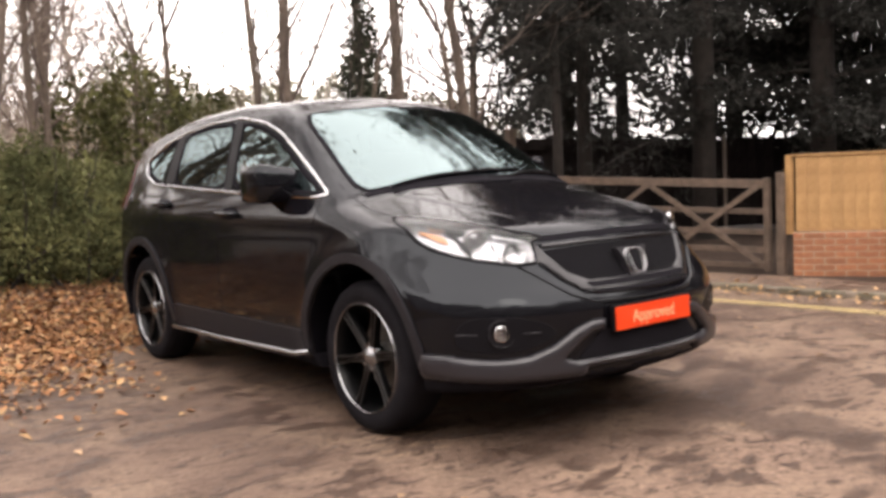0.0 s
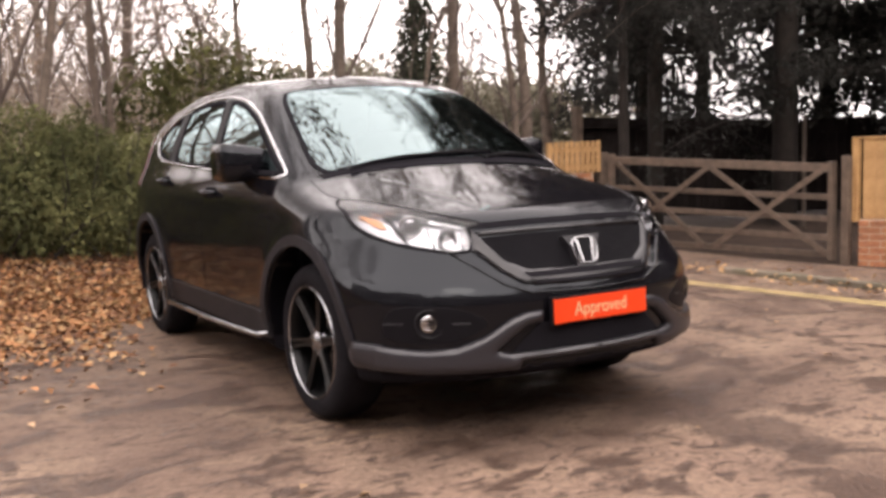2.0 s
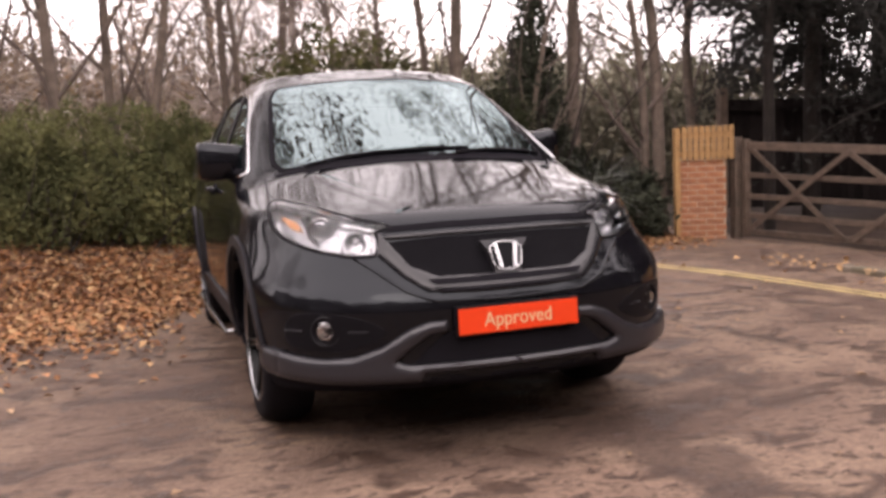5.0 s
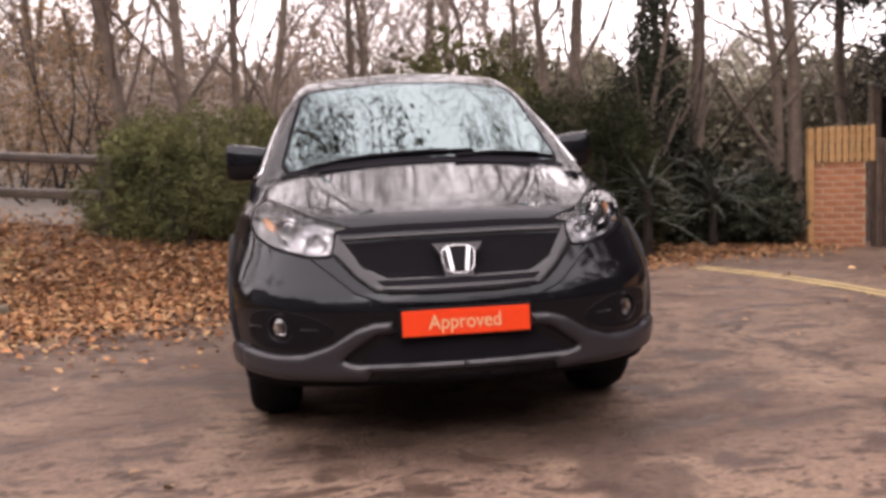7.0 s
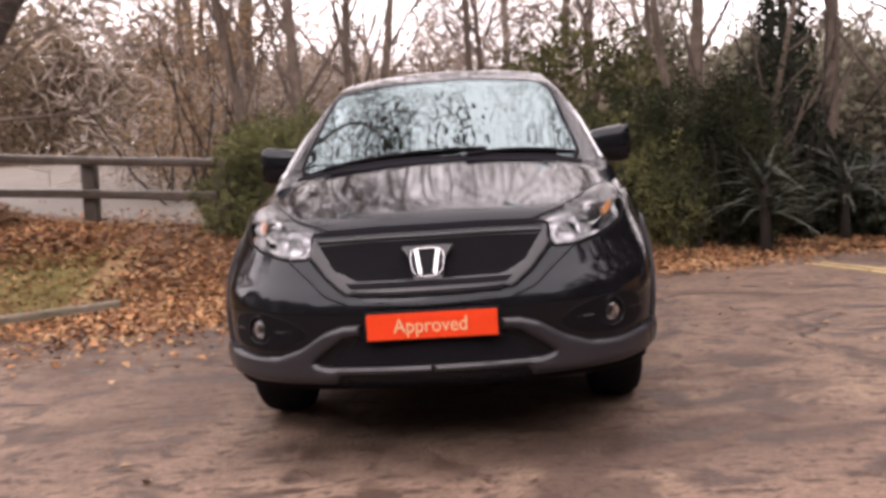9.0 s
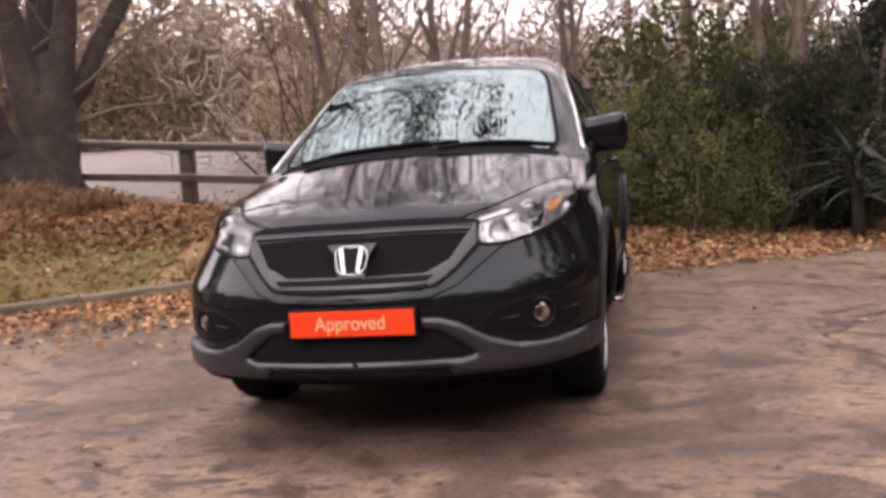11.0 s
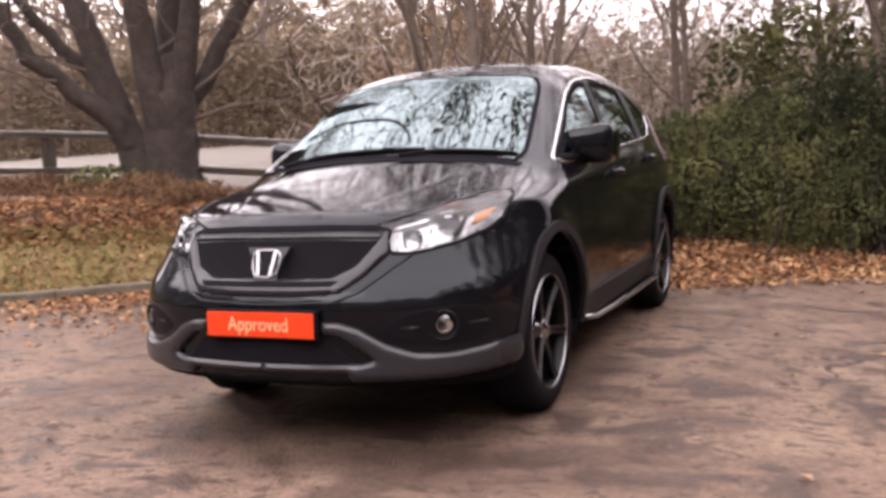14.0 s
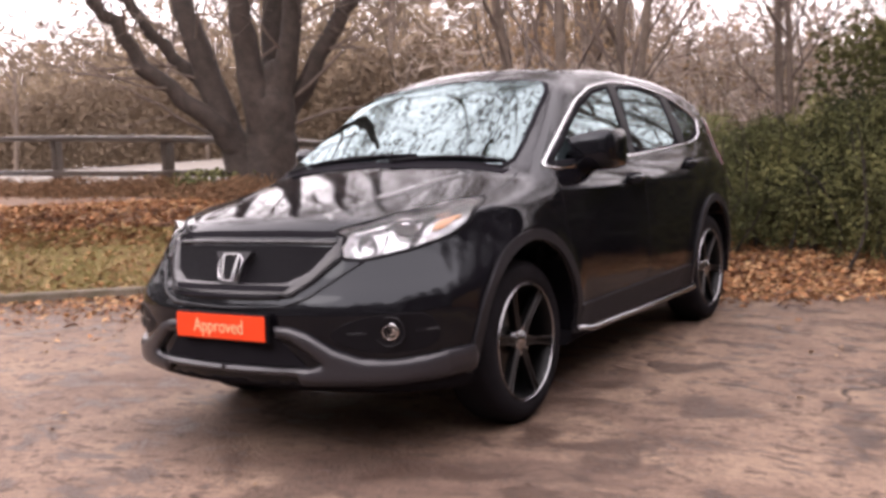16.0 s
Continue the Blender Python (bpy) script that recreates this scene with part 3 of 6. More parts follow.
        part("lamp_ring", lathe(bmesh.new(), [(r, -0.03), (r, 0.0), (r * 0.95, 0.006), (r * 0.80, -0.004), (r * 0.76, -0.02)], 28, turn), CHROME, lamp, smooth=True)
        bm = bmesh.new()
        bmesh.ops.create_uvsphere(bm, u_segments=20, v_segments=12, radius=r * 0.76, matrix=turn @ Matrix.Diagonal((0.4, 1, 1, 1)) @ Matrix.Translation((-0.02, 0, 0)))
        part("projector_lens", bm, PROJECTOR, lamp, "dark glass projector lens", smooth=True)
        # round high-beam bowl and the ribs of the inner reflector
        c = Vector(on_car([s * 0.548], [0.842], "F", -0.022)[0])
        turn = Matrix.Translation(c) @ Matrix.Rotation(radians(-90) + s * radians(20), 4, 'Z')
        part("high_beam_bowl", lathe(bmesh.new(), [(0.040, 0.0), (0.042, 0.004), (0.038, 0.004), (0.028, -0.012), (0.012, -0.020), (0.008, -0.006), (0.0, -0.004)], 28, turn), LAMP_BASE, lamp, smooth=True)
        for x0, z0, x1, z1 in ((0.50, 0.795, 0.487, 0.862), (0.60, 0.795, 0.605, 0.880), (0.575, 0.792, 0.690, 0.826)):
            bead("reflector_rib", [(s * x0, z0), (s * (x0 + x1) / 2, (z0 + z1) / 2 + 0.004), (s * x1, z1)], "F", 0.010, 0.010, SILVER, lamp, lift=-0.036)
        post_line = [(0.694, 0.836), (0.708, 0.862), (0.710, 0.905), (0.704, 0.945), (0.692, 0.942), (0.695, 0.895), (0.684, 0.834)]
        patch("lamp_divider", post_line if s > 0 else mirrored(post_line), "F", -0.020, GRILLE, lamp, depth=0.02, step=0.03)
        amber = [(0.732, 0.886), (0.753, 0.890), (0.772, 0.913), (0.772, 0.945), (0.754, 0.956), (0.737, 0.936), (0.730, 0.910)]
        patch("indicator", rounded(amber if s > 0 else mirrored(amber), 2), "F", -0.030, AMBER, lamp, "amber indicator", depth=0.02, step=0.03)
        # fog lamp
        fog = new("fog_lamp")
        fog.parent = car
        c = Vector(on_car([s * 0.690], [0.519], "F", 0.0)[0])
        turn = Matrix.Translation(c) @ Matrix.Rotation(radians(-90) + s * radians(28), 4, 'Z')
        part("fog_bezel", lathe(bmesh.new(), [(0.058, -0.02), (0.058, 0.004), (0.054, 0.006), (0.044, -0.004), (0.033, -0.010)], 32, turn), GRILLE, fog, smooth=True)
        part("fog_reflector", lathe(bmesh.new(), [(0.033, 0.002), (0.026, 0.007), (0.020, -0.004), (0.013, 0.004), (0.008, -0.004), (0.0, 0.003)], 28, turn), SILVER, fog, "bright fog lamp", smooth=True)
        part("fog_ring", lathe(bmesh.new(), [(0.0565, 0.004), (0.056, 0.007), (0.0545, 0.007), (0.054, 0.003)], 32, turn), SATIN, fog, smooth=True)
        bm = bmesh.new()
        bmesh.ops.create_uvsphere(bm, u_segments=18, v_segments=10, radius=0.034, matrix=turn @ Matrix.Diagonal((0.4, 1, 1, 1)))
        part("fog_lens", bm, LENS, fog, smooth=True)
        pocket = [(0.47, 0.515), (0.60, 0.580), (0.79, 0.590), (0.825, 0.52), (0.81, 0.445), (0.64, 0.440), (0.53, 0.475)]
        patch("fog_pocket", rounded(pocket if s > 0 else mirrored(pocket), 2), "F", 0.002, GRILLE, car, "black fog lamp surround", step=0.05)
        bead("fog_rim", rounded(pocket if s > 0 else mirrored(pocket), 2), "F", 0.004, 0.002, GRILLE, car, closed=True)
        bead("fog_fin", [(s * 0.55, 0.516), (s * 0.615, 0.517)], "F", 0.005, 0.005, SATIN, car)
        bead("fog_fin", [(s * 0.765, 0.517), (s * 0.82, 0.516)], "F", 0.005, 0.005, SATIN, car)
        # lower garnish, half
        gar = [(0.265, 0.545), (0.33, 0.543), (0.40, 0.520), (0.50, 0.457), (0.60, 0.420), (0.70, 0.413), (0.78, 0.419), (0.846, 0.432), (0.842, 0.334), (0.70, 0.324), (0.50, 0.325), (0.37, 0.325), (0.35, 0.355), (0.0, 0.358), (0.0, 0.385), (0.40, 0.383), (0.455, 0.40), (0.40, 0.445), (0.33, 0.495), (0.265, 0.505)]
        if s < 0:
            gar = mirrored(gar)
        patch("bumper_garnish", gar, "F", 0.016, SATIN, car, "satin grey lower bumper garnish", depth=0.04, step=0.012, bulge=0.014)
        end = [(-1.915, 0.336), (-1.775, 0.336), (-1.760, 0.380), (-1.785, 0.435), (-1.915, 0.432)]
        patch("garnish_end", end, ax, 0.017, SATIN, car, "satin grey lower bumper garnish", depth=0.03, step=0.02, bulge=0.012)
        # rear lamp, seen edge-on
        patch("rear_lamp", [(1.82, 1.02), (1.97, 1.04), (2.0, 1.36), (1.90, 1.36), (1.84, 1.15)], ax, 0.01, RED_LENS, car, "red rear lamp", depth=0.03, step=0.06)
    # grille and nose
    patch("grille_insert", GRILLE_IN, "F", 0.002, MESH, car, "black mesh grille", step=0.03)
    outer = [(-0.455, 0.868), (-0.478, 0.785), (-0.40, 0.705), (-0.325, 0.652), (-0.15, 0.640), (0.15, 0.640), (0.325, 0.652), (0.40, 0.705), (0.478, 0.785), (0.455, 0.868)]
    inner = [(0.43, 0.832), (0.365, 0.742), (0.275, 0.702), (-0.275, 0.702), (-0.365, 0.742), (-0.43, 0.832)]
    patch("grille_frame", outer + inner, "F", 0.006, DARK_TRIM, car, "glossy dark grey grille frame", depth=0.02, step=0.012, bulge=0.010)
    bead("grille_top_bar", [(-0.44, 0.848), (-0.2, 0.855), (0.2, 0.855), (0.44, 0.848)], "F", 0.022, 0.010, DARK_TRIM, car)
    patch("bonnet_slot", [(-0.43, 0.868), (-0.2, 0.875), (0.2, 0.875), (0.43, 0.868), (0.40, 0.890), (0.2, 0.897), (-0.2, 0.897), (-0.40, 0.890)], "F", 0.004, SLOT, car, step=0.06)
    patch("upper_slot", [(-0.29, 0.668), (0.29, 0.668), (0.315, 0.686), (-0.315, 0.686)], "F", 0.019, SLOT, car, step=0.06)
    patch("lower_slot", [(-0.27, 0.646), (0.27, 0.646), (0.285, 0.655), (-0.285, 0.655)], "F", 0.015, SLOT, car, step=0.06)
    bead("nose_line", [(-0.56, 0.78), (-0.50, 0.735), (-0.40, 0.655), (-0.3, 0.618), (0, 0.610), (0.3, 0.618), (0.40, 0.655), (0.50, 0.735), (0.56, 0.78)], "F", 0.014, 0.006, PAINT, car)
    patch("lower_intake", [(-0.39, 0.388), (0.39, 0.388), (0.27, 0.50), (-0.27, 0.50)], "F", 0.003, SLOT, car, "black lower air intake", step=0.05)
    # bonnet shut line and creases
    for s in (-1, 1):
        bead("bonnet_gap", [(s * 0.43, -2.02), (s * 0.60, -1.88), (s * 0.735, -1.60), (s * 0.765, -1.30), (s * 0.74, -1.10)], "T", 0.006, 0.001, SLOT, car)
        bead("bonnet_crease", [(s * 0.33, -1.95), (s * 0.47, -1.55), (s * 0.55, -1.22)], "T", 0.08, 0.0012, PAINT, car)
    patch("scuttle", [(-0.70, -1.10), (-0.35, -1.215), (0, -1.25), (0.35, -1.215), (0.70, -1.10), (0.69, -1.145), (0.35, -1.27), (0, -1.305), (-0.35, -1.27), (-0.69, -1.145)], "T", 0.003, SLOT, car, step=0.06)
    for x0, x1, y0, y1 in ((-0.56, 0.24, 0.015, 0.055), (0.14, 0.66, 0.015, 0.05)):
        w = new("wiper")
        w.parent = car
        sweep = [(x, -1.235 + 0.30 * x * x + y0 + (y1 - y0) * u) for u, x in ((u, x0 + (x1 - x0) * u) for u in np.linspace(0, 1, 7))]
        bead("wiper_arm", [(x0, sweep[0][1] - 0.03)] + sweep[2:6], "T", 0.014, 0.012, GRILLE, w, lift=0.012)
        bead("wiper_blade", sweep[1:], "T", 0.010, 0.014, SLOT, w, lift=0.004)
    # badge: a chrome frame with two uprights
    badge = new("badge")
    badge.parent = car
    tagged(badge, "chrome badge on the grille")
    by = -2.172
    tilt = Matrix.Translation((0, by, 0.762)) @ Matrix.Rotation(radians(-20), 4, 'X')
    bm = bmesh.new()
    q = [(-0.098, 0.066), (0.098, 0.066), (0.066, 0.02), (0.054, -0.066), (-0.054, -0.066), (-0.066, 0.02)]
    a = [bm.verts.new(tilt @ Vector((x, 0.0, z))) for x, z in q]
    b = [bm.verts.new(tilt @ Vector((x, 0.03, z))) for x, z in q]
    bm.faces.new(a)
    for i in range(6):
        bm.faces.new((a[i], a[(i + 1) % 6], b[(i + 1) % 6], b[i]))
    part("badge_back", bm, SATIN, badge)
    part("badge_field", boxed((0.112, 0.006, 0.10), tilt @ Matrix.Translation((0, -0.001, 0.0)), 0.002), GRILLE, badge)
    fr = Tubes()
    ring = rounded([(-0.068, 0.054), (0.068, 0.054), (0.055, -0.054), (-0.055, -0.054)], 3, 0.2)
    fr.tube([tilt @ Vector((x, -0.004, z)) for x, z in ring + ring[:2]], [0.0032] * (len(ring) + 2), 8, cap=False)
    fr.make("badge_frame", BADGE_CHROME, badge)
    for s in (-1, 1):
        bm = bmesh.new()
        q = [(s * 0.048, 0.046), (s * 0.034, 0.046), (s * 0.021, -0.046), (s * 0.034, -0.046)]
        a = [bm.verts.new(tilt @ Vector((x, -0.010, z))) for x, z in q]
        b = [bm.verts.new(tilt @ Vector((x, 0.002, z))) for x, z in q]
        bm.faces.new(a)
        for i in range(4):
            bm.faces.new((a[i], a[(i + 1) % 4], b[(i + 1) % 4], b[i]))
        part("badge_upright", bm, BADGE_CHROME, badge)
    # dealer plate
    plate = new("dealer_plate")
    plate.parent = car
    tagged(plate, "orange dealer plate with cream lettering")
    pm = Matrix.Translation((0.008, -2.262, 0.539)) @ Matrix.Rotation(radians(-2), 4, 'X')
    part("plate_board", boxed((0.486, 0.006, 0.096), pm, 0.002), ORANGE, plate)
    part("plate_holder", boxed((0.505, 0.02, 0.112), pm @ Matrix.Translation((0, 0.014, 0)), 0.004), GRILLE, plate)
    txt = bpy.data.curves.new("lettering", 'FONT')
    txt.body = "Approved"
    txt.size = 0.078
    txt.extrude = 0.0005
    txt.align_x, txt.align_y = 'CENTER', 'CENTER'
    txt.materials.append(CREAM)
    t = new("plate_lettering", txt)
    t.parent = plate
    t.matrix_basis = pm @ Matrix.Translation((-0.005, -0.0045, 0.0)) @ Matrix.Rotation(radians(90), 4, 'X') @ Matrix.Diagonal((0.88, 1, 1, 1))
    # wheels
    for s in (-1, 1):
        for ya in AXLES:
            w = road_wheel("front_wheel" if ya < 0 else "rear_wheel", s, ya)
            w.parent = car
    # cabin
    for x in (-0.37, 0.37):
        seat(x, -0.22).parent = car
    part("rear_bench", boxed((1.25, 0.16, 0.62), Matrix.Translation((0, 1.05, 1.0)) @ Matrix.Rotation(radians(-18), 4, 'X'), 0.06), CABIN, car, smooth=True)
    part("dashboard", boxed((1.32, 0.42, 0.24), Matrix.Translation((0, -0.92, 0.98)), 0.07), CABIN, car, smooth=True)
    part("cabin_floor", boxed((1.4, 2.8, 0.04), Matrix.Translation((0, 0.25, 0.5)), 0.01), CABIN, car)
    wheel = Tubes()
    sm = Matrix.Translation((-0.37, -0.62, 1.04)) @ Matrix.Rotation(radians(65), 4, 'X')
    wheel.tube([sm @ Vector((0.185 * math.cos(a), 0.185 * math.sin(a), 0)) for a in np.linspace(0, 2 * math.pi, 33)], [0.016] * 33, 8, cap=False)
    wheel.tube([sm @ Vector((-0.18, 0, 0)), sm @ Vector((0, 0, -0.03)), sm @ Vector((0.18, 0, 0))], [0.015, 0.04, 0.015], 8)
    wheel.make("steering_wheel", CABIN, car)
    part("rear_mirror", boxed((0.24, 0.03, 0.07), Matrix.Translation((0, -0.52, 1.44)), 0.012), GRILLE, car)
    under = boxed((1.3, 3.9, 0.12), Matrix.Translation((0, 0.05, 0.30)), 0.02)
    part("underbody", under, SLOT, car)
    return car


build_car()

# ---- ground: the damp drive, the leafy bank and the lane beyond the rail fence, one sheet ----
def bank_edge(x):
    """Where the drive ends and the bank begins, for each x."""
    return np.interp(x, [-20, -9, -5.7, -4.6, -3.9, -3.0, -1.0, 1.0, 2.0, 3.2, 4.5, 6], [-6, -2.6, 0.3, 1.05, 1.65, 2.2, 2.4, 2.6, 3.15, 3.75, 4.3, 4.8])


def fence_line(x):
    """The y of the rail fence on the bank, for each x."""
    return np.interp(x, [-26.0, -21.0, -16.5, -12.7, -9.2, -6.3, -4.33, -2.7], [7.6, 6.9, 6.3, 5.8, 5.4, 5.16, 4.6, 4.2])


def ground_height(x, y):
    x, y = np.asarray(x, float), np.asarray(y, float)
    bank = np.interp(x, [-14, -6, -2.3, 1, 4, 6.5], [0.92, 0.80, 0.45, 0.30, 0.10, 0.0])
    past = y - bank_edge(x)
    u = np.clip(past / 2.4, 0, 1)
    rise = bank * u * u * (3 - 2 * u) + 0.012 * np.clip(past - 2.4, 0, 60)
    fall = -0.037 * np.clip(x - 1.7, 0, 5.0)
    wave = 0.012 * np.sin(1.7 * x + 0.6 * y) * np.sin(1.3 * y - 0.4 * x) * np.clip(np.hypot(x, y) - 2.2, 0, 1)
    beyond = 0.045 * np.clip(y - fence_line(x) - 0.3, 0, 11) * np.clip((-4.6 - x) / 4, 0, 1)
    return rise + fall + wave + beyond


def gz(x, y):
    return float(ground_height(x, y))


def drive_material():
    m = material("damp_drive", (0.2, 0.14, 0.1), spec=0.28, rough=0.7, bump=0.5, bump_scale=55)
    n, l = m.node_tree.nodes, m.node_tree.links
    b = n["Principled BSDF"]
    tc = n.new("ShaderNodeTexCoord")

    def noise_at(scale, detail, stretch, lo, hi):
        mp = n.new("ShaderNodeMapping")
        mp.inputs["Scale"].default_value = stretch
        l.new(tc.outputs["Object"], mp.inputs["Vector"])
        t = n.new("ShaderNodeTexNoise")
        t.inputs["Scale"].default_value, t.inputs["Detail"].default_value = scale, detail
        t.inputs["Roughness"].default_value = 0.66
        t.inputs["Distortion"].default_value = 0.5
        l.new(mp.outputs["Vector"], t.inputs["Vector"])
        r = n.new("ShaderNodeMapRange")
        r.inputs["From Min"].default_value, r.inputs["From Max"].default_value = lo, hi
        l.new(t.outputs["Fac"], r.inputs["Value"])
        return r.outputs["Result"]

    def mixed(fac, a, bcol):
        x = n.new("ShaderNodeMix")
        x.data_type = 'RGBA'
        l.new(fac, x.inputs["Factor"])
        for key, c in (("A", a), ("B", bcol)):
            if isinstance(c, tuple):
                x.inputs[key].default_value = (*c, 1)
            else:
                l.new(c, x.inputs[key])
        return x.outputs["Result"]
    big = noise_at(0.45, 6, (1, 1.2, 1), 0.42, 0.60)
    pale = noise_at(1.4, 6, (0.9, 1.2, 1), 0.48, 0.66)
    mid = noise_at(3.2, 9, (0.8, 1.3, 1), 0.525, 0.585)
    speck = noise_at(8.0, 7, (0.8, 1.4, 1), 0.545, 0.60)
    crumb = noise_at(17.0, 4, (1, 1.2, 1), 0.58, 0.68)
    fine = noise_at(30, 6, (1, 1, 1), 0.35, 0.75)
    c = mixed(big, (0.162, 0.107, 0.077), (0.088, 0.055, 0.040))
    c = mixed(pale, c, (0.196, 0.135, 0.095))
    c = mixed(mid, c, (0.060, 0.036, 0.026))
    c = mixed(speck, c, (0.056, 0.035, 0.026))
    c = mixed(crumb, c, (0.045, 0.030, 0.022))
    # darker patches: streaks and a blotch by the nose, one along the leafy side
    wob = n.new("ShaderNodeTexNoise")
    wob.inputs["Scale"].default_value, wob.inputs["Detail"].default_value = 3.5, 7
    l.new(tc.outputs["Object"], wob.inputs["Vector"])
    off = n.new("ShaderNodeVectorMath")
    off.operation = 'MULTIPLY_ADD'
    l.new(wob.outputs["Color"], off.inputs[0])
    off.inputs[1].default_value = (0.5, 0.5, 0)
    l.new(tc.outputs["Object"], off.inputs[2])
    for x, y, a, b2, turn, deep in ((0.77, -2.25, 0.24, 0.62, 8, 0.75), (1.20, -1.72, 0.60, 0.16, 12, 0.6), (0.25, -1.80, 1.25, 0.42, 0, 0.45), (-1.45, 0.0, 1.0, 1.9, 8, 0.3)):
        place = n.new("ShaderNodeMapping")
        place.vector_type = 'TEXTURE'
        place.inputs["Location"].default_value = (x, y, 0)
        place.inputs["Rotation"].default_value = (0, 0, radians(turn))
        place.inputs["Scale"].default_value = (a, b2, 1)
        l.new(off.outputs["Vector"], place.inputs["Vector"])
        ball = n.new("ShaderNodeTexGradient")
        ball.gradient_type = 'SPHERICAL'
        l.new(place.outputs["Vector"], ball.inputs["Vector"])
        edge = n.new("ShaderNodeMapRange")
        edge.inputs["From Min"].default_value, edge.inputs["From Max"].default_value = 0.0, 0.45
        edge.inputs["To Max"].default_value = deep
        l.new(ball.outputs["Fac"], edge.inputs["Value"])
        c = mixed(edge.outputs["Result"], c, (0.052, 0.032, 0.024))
    # fine wandering cracks, only in some stretches
    warp = n.new("ShaderNodeTexNoise")
    warp.inputs["Scale"].default_value, warp.inputs["Detail"].default_value = 2.2, 5
    l.new(tc.outputs["Object"], warp.inputs["Vector"])
    add = n.new("ShaderNodeMix")
    add.data_type = 'VECTOR'
    add.inputs["Factor"].default_value = 0.30
    l.new(tc.outputs["Object"], add.inputs["A"])
    l.new(warp.outputs["Color"], add.inputs["B"])
    cell = n.new("ShaderNodeTexVoronoi")
    cell.feature = 'DISTANCE_TO_EDGE'
    cell.inputs["Scale"].default_value = 1.1
    l.new(add.outputs["Result"], cell.inputs["Vector"])
    crack = n.new("ShaderNodeMapRange")
    crack.inputs["From Min"].default_value, crack.inputs["From Max"].default_value = 0.010, 0.003
    l.new(cell.outputs["Distance"], crack.inputs["Value"])
    some = n.new("ShaderNodeMath")
    some.operation = 'MULTIPLY'
    l.new(crack.outputs["Result"], some.inputs[0])
    l.new(noise_at(0.7, 3, (1, 1, 1), 0.54, 0.68), some.inputs[1])
    c = mixed(some.outputs["Value"], c, (0.030, 0.019, 0.014))
    grain = n.new("ShaderNodeHueSaturation")
    mr = n.new("ShaderNodeMapRange")
    mr.inputs["To Min"].default_value, mr.inputs["To Max"].default_value = 0.70, 1.28
    l.new(fine, mr.inputs["Value"])
    l.new(mr.outputs["Result"], grain.inputs["Value"])
    l.new(c, grain.inputs["Color"])
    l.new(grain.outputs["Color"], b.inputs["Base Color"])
    rr = n.new("ShaderNodeMapRange")
    rr.inputs["To Min"].default_value, rr.inputs["To Max"].default_value = 0.75, 0.5
    l.new(mid, rr.inputs["Value"])
    l.new(rr.outputs["Result"], b.inputs["Roughness"])
    return m


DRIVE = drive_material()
LITTER = material("leaf_mould", (0.1001, 0.05005, 0.02502), rough=0.9, second=(0.1288, 0.07728, 0.04784), scale=7, bump=0.8, bump_scale=40)
VERGE = material("verge_grass_soil", (0.165, 0.130, 0.045), rough=0.9, second=(0.22, 0.135, 0.065), scale=2.2, bump=0.8, bump_scale=60)
LANE = material("pale_lane", (0.142, 0.122, 0.101), rough=0.85, vary=0.2, scale=2.0)
WOOD_FLOOR = material("woodland_floor", (0.1144, 0.0748, 0.044), rough=0.95, second=(0.0528, 0.0396, 0.0264), scale=2.0, bump=0.6, bump_scale=20)

SOIL = material("dark_needle_soil", (0.050, 0.034, 0.026), rough=0.95, spec=0.1, second=(0.026, 0.019, 0.015), scale=2.5, bump=0.6, bump_scale=30)

gx = np.concatenate([np.linspace(-400, -60, 8), np.linspace(-50, -12, 26), np.arange(-11.5, 11.5, 0.16), np.linspace(12, 50, 26), np.linspace(60, 400, 8)])
gy = np.concatenate([np.linspace(-400, -60, 8), np.linspace(-50, -9, 22), np.arange(-8.5, 11, 0.16), np.linspace(11.6, 50, 26), np.linspace(60, 400, 8)])
GX, GY = np.meshgrid(gx, gy, indexing="ij")
GZ = ground_height(GX, GY)
n1, n2 = GX.shape
faces = [(i * n2 + j, (i + 1) * n2 + j, (i + 1) * n2 + j + 1, i * n2 + j + 1) for i in range(n1 - 1) for j in range(n2 - 1)]
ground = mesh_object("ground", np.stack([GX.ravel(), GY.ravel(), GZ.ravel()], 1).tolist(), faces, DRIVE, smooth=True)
tagged(ground, "damp brown drive and leafy bank under winter trees", "ground", kind="structure")
for extra in (LITTER, VERGE, LANE, WOOD_FLOOR, SOIL):
    ground.data.materials.append(extra)
cx = (GX[:-1, :-1] + GX[1:, 1:]) / 2
cy = (GY[:-1, :-1] + GY[1:, 1:]) / 2
slot = np.zeros(cx.shape, int)
past = cy - bank_edge(cx)
slot[past > 0] = 1
slot[(past > 0.0) & (past < 1.7) & (cx < -3.4)] = 2
fence_y = fence_line(cx)
slot[(cx < -1.5) & (cy > fence_y + 0.5) & (cy < fence_y + 11)] = 3
slot[(past > 0) & (cy > 9) & (cx > -1.5)] = 4
slot[(cx < -1.5) & (cy > fence_y + 11)] = 4
slot[(cx > 6.45) & (cy > -3)] = 5
ground.data.polygons.foreach_set("material_index", slot.ravel().astype(np.int32))


